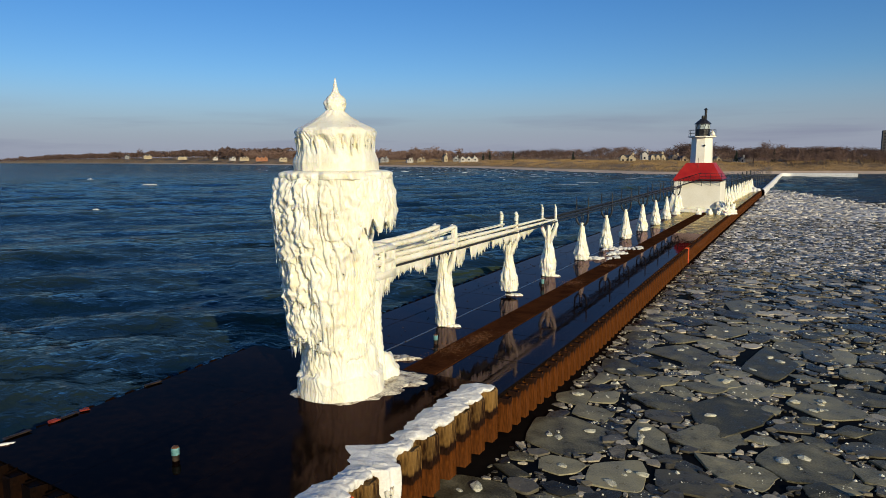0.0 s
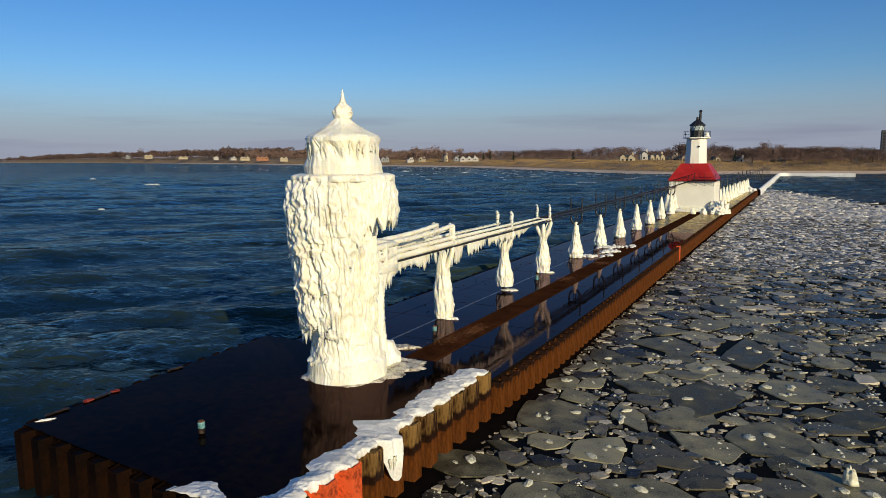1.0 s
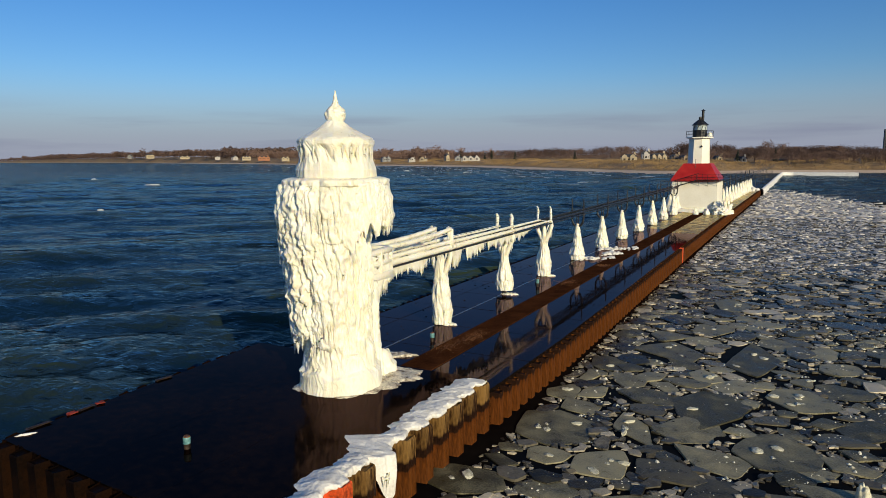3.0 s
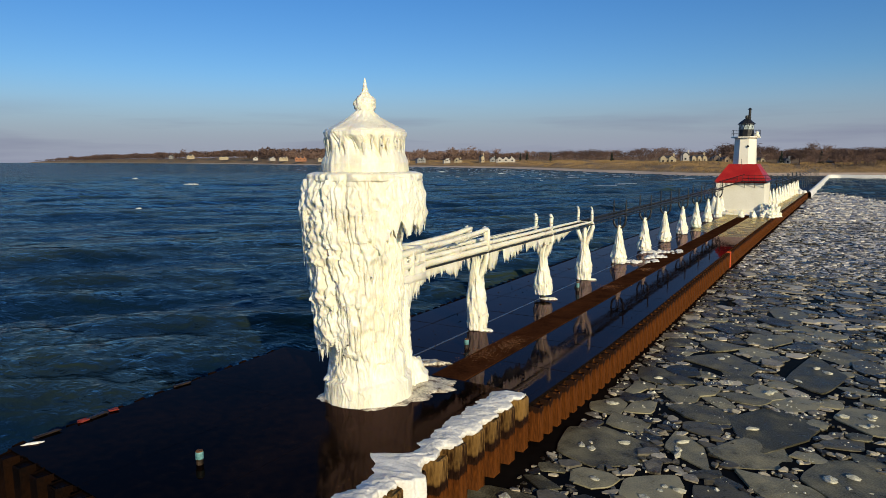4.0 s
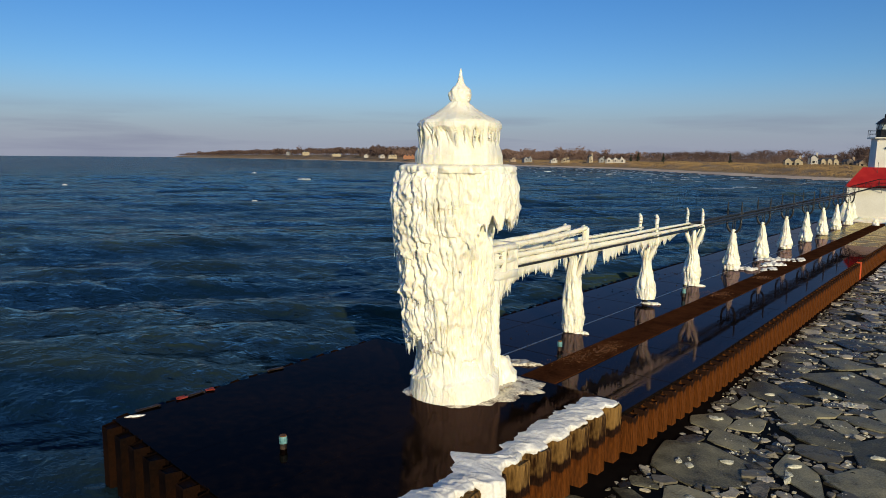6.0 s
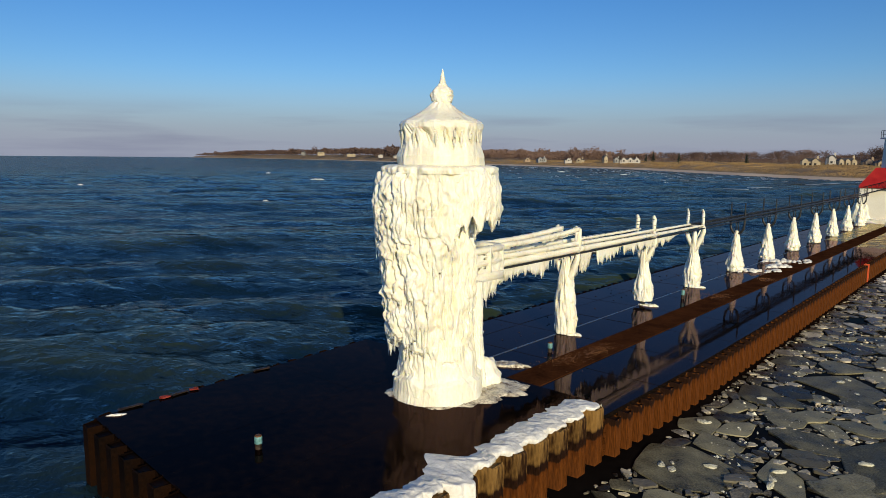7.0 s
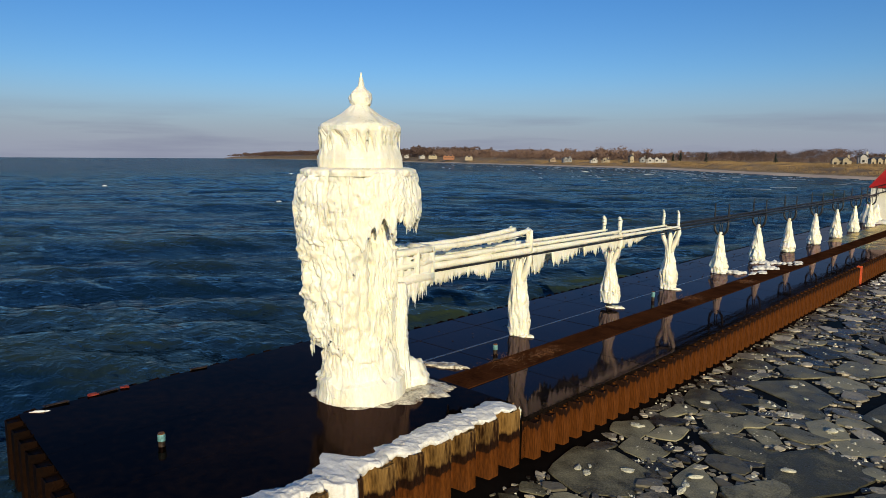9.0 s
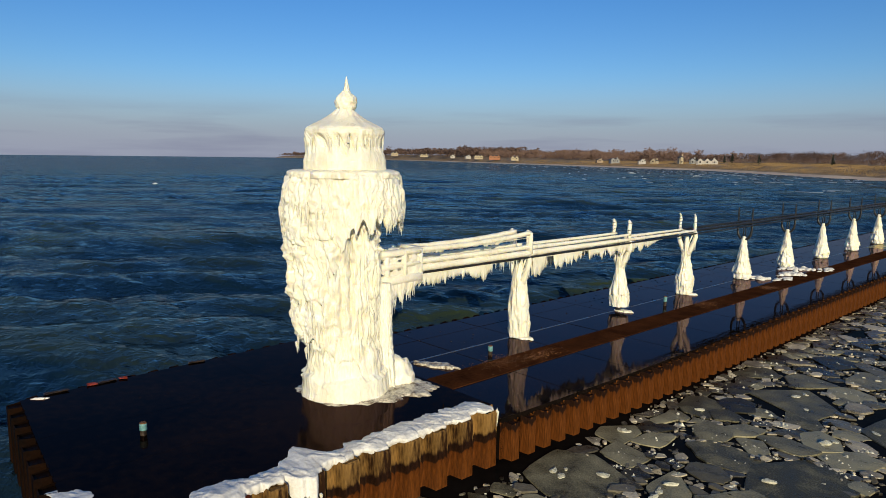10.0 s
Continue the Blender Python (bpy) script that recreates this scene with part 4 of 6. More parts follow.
for i, y in enumerate(post_ys[:3]):
    catwalk_post(y, True, 3 + i, 0.28 if i == 1 else 0.0)
bare_posts = [catwalk_post(y, False, 20 + i) for i, y in enumerate(post_ys[3:6])]
for i, y in enumerate(post_ys[6:]):
    copy_thing(bare_posts[i % 3], pose(cat_x(y), y, 0, 0, 0, (180, 0, 180, 0)[i]))

catwalk = thing("catwalk", (0, 0, 0), "long elevated steel catwalk, its lake end crusted in ice", "catwalk")


def along(y0, y1, off, z, n=24, sag=0.0):
    out = []
    for s in np.linspace(0, 1, n):
        y = y0 + s * (y1 - y0)
        out.append((cat_x(y) + off, y, z - sag * 4 * s * (1 - s)))
    return out


T0, YA, YB, YC, YEND = 1.0, post_ys[0], post_ys[1], post_ys[2], 86.0
for s in (-1, 1):
    beam = part("iced_beam", bar(along(T0, YA, s * HALF, WALK_Z, 60), [0.15] * 60, 10, 0.10, 4 + s), ICE, catwalk, "ice-coated edge beam", smooth=True)
    part("iced_beam", bar(along(YA, YC, s * HALF, WALK_Z, 80), list(np.linspace(0.15, 0.06, 80)), 10, 0.10, 7 + s), ICE, catwalk, "ice-coated edge beam", smooth=True)
    part("iced_stringer", bar(along(T0, YA, s * HALF, WALK_Z + 0.30, 60, 0.02), [0.11] * 60, 10, 0.12, 14 + s), ICE, catwalk, "ice-coated lower rail", smooth=True)
    part("iced_stringer", bar(along(YA, YB, s * HALF, WALK_Z + 0.28, 40, 0.02), list(np.linspace(0.10, 0.07, 40)), 10, 0.12, 17 + s), ICE, catwalk, "ice-coated lower rail", smooth=True)
    part("handrail", bar(along(T0, YA, s * HALF, RAIL_Z - 0.02, 60, 0.22), [0.12] * 60, 10, 0.14, 24 + s), ICE, catwalk, "ice-coated handrail", smooth=True)
    part("edge_beam", bar(along(T0, YEND, s * (HALF + 0.05), WALK_Z - 0.185, 60), 0.05, 6), BLACK, catwalk, "black steel edge beam")
    part("edge_beam", bar(along(YC, YEND, s * HALF, WALK_Z + 0.02, 50), 0.085, 6), BLACK, catwalk, "black steel edge beam")
    for z in (RAIL_Z - 0.05, RAIL_Z - 0.42):
        part("cable", bar(along(YA, YEND, s * 0.5, z, 60, 0.05), 0.011, 5), BLACK, catwalk, "thin wire rope")
    part("end_post", bar([(cat_x(YA) + s * 0.5, YA, WALK_Z), (cat_x(YA) + s * 0.5, YA, RAIL_Z)], [0.13, 0.11], 10, 0.1, 3), ICE, catwalk, "iced railing post", smooth=True)
part("walkway", boxes(*[((cat_x(y) - 0.42, y, WALK_Z - 0.10), (cat_x(y) + 0.42, y + 0.09, WALK_Z - 0.05)) for y in np.arange(T0, YEND - 1, 0.48)]), BLACK, catwalk, "open black steel walkway treads")


def fringe_mesh(y0, y1, off, z, depth, seed):
    """A ragged ice curtain under a beam."""
    ys = np.arange(y0, y1, 0.03)
    q = np.stack([ys * 1.3, ys * 0, ys * 0], -1)
    d = depth * (0.30 + 0.9 * fbm(q, seed, 2)) * (0.50 + 0.35 * ridge(q * 3.1, seed + 3) ** 2 + 0.30 * ridge(q * 8.3, seed + 4) ** 3) * np.clip((fbm(q * 0.8, seed + 8, 2) - 0.33) * 9, 0.12, 1) + 0.03
    d *= np.clip((y1 - ys) / 3.0, 0.15, 1)
    V = []
    for zz, th in ((0.0, 0.06), (0.5, 0.05), (1.0, 0.012)):
        for sgn in (1, -1):
            V.append(np.stack([cat_x(ys) + off + sgn * th, ys, z - d * zz], -1))
    V = np.stack(V, 1)
    n = len(ys)
    idx = np.arange(n * 6).reshape(n, 6)
    F = []
    for a, b in ((0, 2), (2, 4), (4, 5), (5, 3), (3, 1)):
        F.append(np.stack([idx[:-1, a], idx[1:, a], idx[1:, b], idx[:-1, b]], -1))
    return mesh_from("ice_fringe", V.reshape(-1, 3).tolist(), np.concatenate(F).tolist(), smooth=True)


for s in (-1, 1):
    link("ice_fringe", fringe_mesh(T0 + 0.3, YA + 0.2, s * HALF, WALK_Z - 0.20, 0.85, 130 + s), ICE, catwalk, "ragged icicle fringe")
    link("ice_fringe", fringe_mesh(YA + 0.2, YB + 3.5, s * HALF, WALK_Z - 0.20, 0.95, 140 + s), ICE, catwalk, "ragged icicle fringe")
    link("ice_fringe", fringe_mesh(T0 + 0.3, YA, s * HALF, RAIL_Z - 0.25, 0.20, 150 + s), ICE, catwalk, "short icicle fringe")
    link("ice_fringe", fringe_mesh(T0 + 0.3, YA, s * HALF, WALK_Z + 0.26, 0.16, 160 + s), ICE, catwalk, "short icicle fringe")
for k in range(150):
    y = random.uniform(T0 + 0.4, YB + 3.0)
    icicle(beam, cat_x(y) + HALF * random.choice((-1, 1, 1)), y, WALK_Z - 0.2, random.uniform(0.2, 0.55) * (1 if y < YB else 0.6), random.uniform(0.03, 0.055))

# landing where the catwalk meets the tower
landing = thing("catwalk_landing", (0, 0, 0), "iced railing box where the catwalk meets the tower", "railing")
for z, r in ((WALK_Z - 0.02, 0.20), (WALK_Z + 0.48, 0.13), (RAIL_Z - 0.02, 0.14)):
    part("rail", bar([(0.25, 0.9, z), (0.22, 1.6, z - 0.02), (0.20, 2.4, z), (0.18, 3.05, z), (0.05, 3.12, z), (-0.6, 3.12, z), (-1.1, 3.15, z)], r, 10, 0.16, int(z * 10)), ICE, landing, "thickly iced rail", smooth=True)
for x, y in ((0.18, 3.08), (0.22, 2.3), (0.22, 1.5), (-1.05, 3.14)):
    part("post", bar([(x, y, WALK_Z - 0.1), (x, y, WALK_Z + 0.5), (x, y, RAIL_Z + 0.05)], [0.15, 0.12, 0.13], 10, 0.16, int(y * 7)), ICE, landing, "iced post", smooth=True)
part("floor", boxes(((-1.9, 0.8, WALK_Z - 0.18), (0.2, 3.1, WALK_Z - 0.02)), bevel=0.06), ICE, landing, "iced landing floor", smooth=True)


def rail_web(side, z0, z1, seed):
    """Ice that bridges the landing's rails, with a few gaps left in it."""
    n, m = 60, 18
    s, t = np.meshgrid(np.linspace(0, 1, n), np.linspace(0, 1, m))
    q = np.stack([s.ravel() * 5, t.ravel() * 2.2, s.ravel() * 0 + seed], -1)
    th = (0.03 + 0.11 * fbm(q, seed, 2)).reshape(m, n)
    hole = (fbm(q * 1.2 + 4, seed + 3, 2).reshape(m, n) > 0.60) & (t > 0.25) & (t < 0.8)
    V = []
    for sgn in (1, -1):
        a, z = (0.95 + 2.12 * s, z0 + (z1 - z0) * t) if side else (0.18 - 1.25 * s, z0 + (z1 - z0) * t)
        V.append(np.stack([0.20 + sgn * th, a, z], -1) if side else np.stack([a, 3.12 + sgn * th, z], -1))
    V = np.concatenate([v.reshape(-1, 3) for v in V])
    idx = np.arange(n * m).reshape(m, n)
    keep = ~(hole[:-1, :-1] | hole[1:, 1:])
    F = np.stack([idx[:-1, :-1], idx[:-1, 1:], idx[1:, 1:], idx[1:, :-1]], -1)[keep]
    return mesh_from("ice_web", V.tolist(), F.tolist() + (F[:, ::-1] + n * m).tolist(), smooth=True)


for side in (1, 0):
    link("ice_web", rail_web(side, WALK_Z - 0.05, WALK_Z + 0.48, 31 + side), ICE, landing, "ice bridging the rails")
    link("ice_web", rail_web(side, WALK_Z + 0.46, RAIL_Z, 41 + side), ICE, landing, "ice bridging the rails")


def landing_curtain(side):
    """Ice hung below the landing, longest beside the tower."""
    s = np.linspace(0, 1, 90)
    if side:
        xs, ys = 0.22 + 0 * s, 0.9 + 2.2 * s
        d = 0.25 + 1.55 * (1 - s) ** 1.3
    else:
        xs, ys = 0.2 - 1.3 * s, 3.1 + 0 * s
        d = 0.35 + 0 * s
    q = np.stack([s * 4, s * 0 + side, s * 0], -1)
    d = d * (0.55 + 0.3 * fbm(q, 171, 2) + 0.45 * ridge(q * 4, 173) ** 2)
    V = []
    for zz, th in ((0.0, 0.13), (0.35, 0.12), (0.7, 0.07), (1.0, 0.012)):
        wob = 0.05 * (vnoise(np.stack([s * 30, s * 0 + zz * 3, s * 0], -1), 175) - 0.5)
        for sgn in (1, -1):
            V.append(np.stack([xs + (sgn * th + wob) * side, ys + (sgn * th + wob) * (1 - side), WALK_Z - 0.08 - d * zz], -1))
    V = np.stack(V, 1)
    idx = np.arange(len(s) * 8).reshape(len(s), 8)
    F = [np.stack([idx[:-1, a], idx[1:, a], idx[1:, b], idx[:-1, b]], -1) for a, b in ((0, 2), (2, 4), (4, 6), (6, 7), (7, 5), (5, 3), (3, 1))]
    return mesh_from("ice_curtain", V.reshape(-1, 3).tolist(), np.concatenate(F).tolist(), smooth=True)


def column_r(T, Z):
    prof = np.interp(Z, [0.4, 1.0, 2.0, 3.0, 3.6, 4.15], [0.42, 0.36, 0.28, 0.24, 0.24, 0.20])
    return prof + (relief(T, Z * 1.3) - 0.12) * 0.7


link("ice_column", lathe_mesh("ice_column", column_r, np.linspace(0.4, 4.15, 120), 90, (0.62, 1.12)), ICE, landing, "frozen drips fused into a column")
for side in (1, 0):
    link("ice_curtain", landing_curtain(side), ICE, landing, "ragged ice hung below the landing")
for k in range(30):
    s = random.random()
    icicle(landing, 0.22 + random.uniform(-0.1, 0.06), 0.95 + 2.1 * s, WALK_Z - 0.15 - 0.9 * (1 - s) * random.random(), random.uniform(0.3, 0.6) + 0.5 * (1 - s), random.uniform(0.04, 0.09))
for z0 in (WALK_Z + 0.42, RAIL_Z - 0.1):
    for k in range(12):
        icicle(landing, 0.2, 1.1 + 1.9 * random.random(), z0, random.uniform(0.1, 0.3), random.uniform(0.03, 0.05))


# ---------------- ice rubble on the deck ----------------
for y0, x0, x1, n in ((36.3, -1.6, 0.6, 26), (43.0, -1.8, 1.2, 34), (39.5, -0.9, 0.9, 24)):
    for k in range(n):
        s = random.random()
        r = random.choice((0.09, 0.13, 0.18, 0.26, 0.34)) * random.uniform(0.8, 1.2)
        me = blob_mesh("ice_lump", r, r * random.uniform(0.6, 1.3), r * random.uniform(0.35, 0.8), 200 + k + int(y0), 14, 7, 0.6, 3.0)
        tagged(link("ice_lump", me, SNOW_ICE, at=(x0 + s * (x1 - x0), y0 + random.gauss(0, 0.5) + s * 1.5, 0.02), turn=random.random() * 360), "rounded white ice lump on the deck", "ice", "ice lumps on the deck")

specks_v, specks_f = [], []
for k in range(170):
    x, y, s = random.uniform(PIER_L + 0.3, -1.9), random.uniform(4, 60), random.uniform(0.02, 0.07)
    b = len(specks_v)
    specks_v += [(x - s, y - s * 0.5, 0.0), (x + s * random.uniform(0.5, 2), y - s * 0.3, 0.0), (x, y + s, 0.0), (x + s * 0.2, y, s * 0.6)]
    specks_f += [(b, b + 1, b + 3), (b + 1, b + 2, b + 3), (b + 2, b, b + 3)]
tagged(link("deck_debris", mesh_from("deck_debris", specks_v, specks_f), DRIFT), "small dark washed-up bits scattered over the wet deck", "debris", kind="stuff")


# ---------------- inner lighthouse ----------------
def ring(n, r, z, cx=0.0, cy=0.0, phase=0.0):
    return [(cx + r * math.cos(phase + 2 * math.pi * k / n), cy + r * math.sin(phase + 2 * math.pi * k / n), z) for k in range(n)]


def stack(bm, rings):
    vs = [[bm.verts.new(p) for p in r] for r in rings]
    for a, b in zip(vs, vs[1:]):
        for k in range(len(a)):
            bm.faces.new((a[k], a[(k + 1) % len(a)], b[(k + 1) % len(b)], b[k]))
    bm.faces.new(vs[0][::-1])
    bm.faces.new(vs[-1])
    return bm


LX, LY = -0.25, 94.3
light = thing("inner_lighthouse", (LX, LY, 0), "white square lighthouse house with red hipped roof and octagonal tower", "lighthouse")


def rect(hx, hy, z):
    return [(-hx, -hy, z), (hx, -hy, z), (hx, hy, z), (-hx, hy, z)]


HX, HY = 3.35, 3.7
part("house_wall", stack(bmesh.new(), [rect(HX, HY, -0.5), rect(HX, HY, 4.85)]), WHITE, light, "white plastered wall")
part("eave", stack(bmesh.new(), [rect(HX + 0.18, HY + 0.18, 4.80), rect(HX + 0.22, HY + 0.22, 5.02)]), RED, light, "red eave board")
part("roof", stack(bmesh.new(), [rect(HX + 0.20, HY + 0.20, 5.02), rect(2.75, 3.0, 6.3), rect(1.95, 2.1, 7.55)]), RED, light, "red hipped metal roof")
PH = math.pi / 8
shaft_wall = part("tower_wall", stack(bmesh.new(), [ring(8, 1.72, 7.3, phase=PH), ring(8, 1.58, 11.5, phase=PH)]), WHITE, light, "white octagonal tower")
gallery = part("gallery", stack(bmesh.new(), [ring(8, 1.60, 11.42, phase=PH), ring(8, 2.12, 11.5, phase=PH), ring(8, 2.12, 11.66, phase=PH)]), WHITE, light, "white gallery slab")
part("lantern_base", stack(bmesh.new(), [ring(10, 1.08, 11.66), ring(10, 1.08, 12.75)]), BLACK, light, "black lantern parapet")
glass = part("lantern_glass", stack(bmesh.new(), [ring(10, 1.02, 12.75), ring(10, 1.02, 13.55)]), surface("lantern_panes", (0.25, 0.30, 0.30), (0.55, 0.60, 0.58), (0.05, 0.2), 2.5, 6, 0.0), light, "pale glazed lantern")
for k in range(10):
    a = 2 * math.pi * k / 10
    part("mullion", bar([(1.05 * math.cos(a), 1.05 * math.sin(a), 12.7), (1.05 * math.cos(a + 0.3), 1.05 * math.sin(a + 0.3), 13.6)], 0.035, 5), BLACK, glass)
part("lantern_roof", stack(bmesh.new(), [ring(10, 1.28, 13.52), ring(10, 1.24, 13.62), ring(10, 0.55, 14.2), ring(10, 0.25, 14.4)]), BLACK, light, "black conical lantern roof")
part("vent", stack(bmesh.new(), [ring(8, 0.22, 14.3), ring(8, 0.26, 14.6), ring(8, 0.2, 14.85)]), BLACK, light)
part("chimney", bar([(0.35, 0.2, 13.9), (0.35, 0.2, 15.75)], 0.19, 10), BLACK, light, "black stove pipe")
part("chimney_cap", stack(bmesh.new(), [ring(8, 0.36, 15.75, 0.35, 0.2), ring(8, 0.05, 16.0, 0.35, 0.2)]), BLACK, light)
part("porthole", bar([(0.55, -1.50, 10.2), (0.55, -1.66, 10.2)], 0.16, 12), DARK_GLASS, shaft_wall, "small round window")
part("roof_mast", bar([(-0.1, -2.6, 6.6), (-0.1, -2.6, 8.3)], 0.03, 6), BLACK, light)
for k in range(8):
    a = PH + 2 * math.pi * k / 8
    b = PH + 2 * math.pi * (k + 1) / 8
    p, q = (2.05 * math.cos(a), 2.05 * math.sin(a)), (2.05 * math.cos(b), 2.05 * math.sin(b))
    part("gallery_post", bar([(*p, 11.6), (*p, 12.65)], 0.035, 5), BLACK, gallery)
    for z in (12.15, 12.62):
        part("gallery_rail", bar([(*p, z), (*q, z)], 0.022, 5), BLACK, gallery)
link("gallery_ice", blob_mesh("gallery_ice", 0.35, 0.3, 0.8, 77, 16, 8, 0.4), ICE, light, "clinging ice", at=(1.6, -0.9, 11.66))
# steps that climb the front wall to a balcony at the eave
steps = []
for k in range(12):
    s = k / 11
    steps.append(((-2.6 + 2.9 * s, -HY - 0.95, 4.05 + 1.0 * s), (-2.3 + 2.9 * s, -HY - 0.15, 4.10 + 1.0 * s)))
stair = part("stair", boxes(*steps), BLACK, light, "black steel stair")
for off in (-0.98, -0.12):
    part("stair_string", bar([(-2.8, -HY + off, 3.95), (0.6, -HY + off, 5.1)], 0.06, 5), BLACK, stair)
    part("stair_rail", bar([(-2.8, -HY + off, 4.95), (0.6, -HY + off, 6.05)], 0.035, 5), BLACK, stair)
    for k in range(5):
        part("baluster", bar([(-2.6 + 0.75 * k, -HY + off, 4.05 + 0.26 * k), (-2.6 + 0.75 * k, -HY + off, 5.0 + 0.26 * k)], 0.025, 5), BLACK, stair)
balcony = part("balcony", boxes(((0.5, -HY - 1.0, 5.0), (HX + 0.95, -HY - 0.1, 5.07)), ((HX + 0.1, -HY - 0.1, 5.0), (HX + 0.95, HY + 3, 5.07))), BLACK, light, "black steel balcony")
for z in (5.5, 5.95):
    part("balcony_rail", bar([(0.5, -HY - 0.98, z), (HX + 0.92, -HY - 0.98, z), (HX + 0.92, HY + 3, z)], 0.03, 5), BLACK, balcony)
for x in np.linspace(0.5, HX + 0.92, 6):
    part("balcony_post", bar([(x, -HY - 0.98, 5.0), (x, -HY - 0.98, 5.97)], 0.028, 5), BLACK, balcony)
for x in (0.7, 2.0, 3.2):
    part("bracket", bar([(x, -HY - 0.9, 5.0), (x, -HY - 0.02, 4.1)], 0.04, 5), BLACK, balcony)
for x, y, sx, sy, sz, seed in ((HX + 0.2, -HY - 0.1, 1.1, 0.9, 1.7, 61), (-HX + 0.3, -HY + 0.3, 1.3, 0.7, 3.0, 62), (0.5, -HY - 0.1, 3.4, 0.5, 0.8, 63), (HX + 0.3, 1.0, 0.9, 3.2, 1.1, 64)):
    link("wall_ice", blob_mesh("wall_ice", sx, sy, sz, seed, 56, 26, 0.28, 3.5), ICE, light, "frozen spray piled against the wall", at=(x, y, 0))

for x, y, h in ((0.7, 86.4, 0.85), (2.2, 86.6, 0.9)):
    tagged(link("ice_mound", blob_mesh("ice_mound", 0.5 * h, 0.46 * h, h, int(h * 100 + x * 10), 24, 12, 0.4), ICE, at=(x, y, 0)), "iced-over bollard on the pier", "ice", "iced bollards")
for x, y, w, h in ((4.1, 88.4, 1.0, 1.0), (4.6, 89.6, 0.9, 1.7), (3.5, 87.5, 0.6, 0.6), (4.4, 87.2, 0.55, 0.5)):
    tagged(link("ice_mound", blob_mesh("ice_mound", w, w * 0.8, h, int(h * 100 + x * 10), 40, 20, 0.75, 3.6), ICE, at=(x, y, 0)), "lumpy frozen spray heaped beside the lighthouse wall", "ice", "ice heaps")

for i in range(13):
    y = 103 + i * 4.9
    copy_thing(bare_posts[i % 3], pose(2.15 + 0.015 * (y - 103), y, 0, 0, 0, 90 * i % 360))
rear = thing("rear_catwalk", (0, 0, 0), "black steel catwalk behind the inner lighthouse", "catwalk")
for off in (-0.5, 0.5):
    part("edge_beam", bar([(2.15 + off, 98, 4.2), (3.1 + off, 166, 4.2), (1.0 + off, 345, 3.4)], 0.07, 6), BLACK, rear)
    for z in (4.7, 5.15):
        part("rail", bar([(2.15 + off, 98, z), (3.1 + off, 166, z), (1.0 + off, 345, z - 0.9)], 0.025, 5), BLACK, rear)
for k in range(20):
    y = 98 + k * 12
    x = np.interp(y, [98, 166, 345], [2.15, 3.1, 1.0])
    part("upright", bar([(x + 0.5, y, 4.2 - max(0, y - 166) / 224), (x + 0.5, y, 5.2 - max(0, y - 166) / 224)], 0.035, 5), BLACK, rear)
    if y > 170:
        part("leg", bar([(x, y, 0), (x, y, 4.1 - (y - 166) / 224)], 0.07, 6), BLACK, rear)

# iced harbour wall beyond
verts, faces = [], []
wall_path = [(5.3, 168), (5.2, 200), (4.6, 290), (4.3, 352), (8, 356), (20, 353), (36.5, 350)]
wall_pts = []
for (x0, y0), (x1, y1) in zip(wall_path, wall_path[1:]):
    n = max(2, int(math.hypot(x1 - x0, y1 - y0) / 2.0))
    wall_pts += [(x0 + (x1 - x0) * k / n, y0 + (y1 - y0) * k / n) for k in range(n)]
wall_pts.append(wall_path[-1])
for k, (x, y) in enumerate(wall_pts):
    a, b = wall_pts[max(0, k - 1)], wall_pts[min(len(wall_pts) - 1, k + 1)]
    d = Vector((b[0] - a[0], b[1] - a[1])).normalized()
    nx, ny = d.y, -d.x
    j = 0.35 * noise.noise(Vector((x * 0.35, y * 0.35, 0)))
    h = 0.22 + 0.4 * j
    for o, z in ((-0.6, -2.5), (-0.5, h - 0.15), (-0.3, h + 0.03), (0.1, h + j * 0.3), (0.35 + j * 0.5, h - 0.35), (0.45 + j * 0.5, -2.5)):
        verts.append((x + nx * o, y + ny * o, z))
for k in range(len(wall_pts) - 1):
    for c in range(5):
        i0 = k * 6 + c
        faces.append((i0, i0 + 6, i0 + 7, i0 + 1))
tagged(link("harbour_wall", mesh_from("harbour_wall", verts, faces, True), SNOW_ICE), "far harbour wall glazed white with ice", "wall", kind="structure")
for k in range(9):
    me = blob_mesh("ice_mound", random.uniform(0.5, 1.0), random.uniform(0.5, 1.0), random.uniform(0.5, 1.1), 300 + k, 16, 8, 0.4)
    tagged(link("ice_mound", me, SNOW_ICE, at=(random.uniform(2.5, 5.0), 163 + random.uniform(-5, 4), 0)), "heap of broken ice on the pier", "ice", "ice heaps")


# ---------------- ice floes ----------------
def floe_outline(rng, rx, ry, sides=0, ragged=0.02):
    """A broken plate's outline: straight edges with ground-off corners."""
    sides = sides or rng.choice((4, 5, 5, 6, 7))
    pts = []
    for k in range(sides):
        a = 2 * math.pi * (k + rng.uniform(-0.3, 0.3)) / sides
        r = rng.uniform(0.95, 1.42)
        pts.append((rx * r * math.cos(a), ry * r * math.sin(a)))
    for cut in (rng.uniform(0.05, 0.14), 0.22):
        out = []
        for (ax, ay), (bx, by) in zip(pts, pts[1:] + pts[:1]):
            out += [(ax + (bx - ax) * cut, ay + (by - ay) * cut), (bx + (ax - bx) * cut, by + (ay - by) * cut)]
        pts = out
    j = ragged * min(rx, ry)
    return [(x + rng.uniform(-j, j), y + rng.uniform(-j, j)) for x, y in pts]


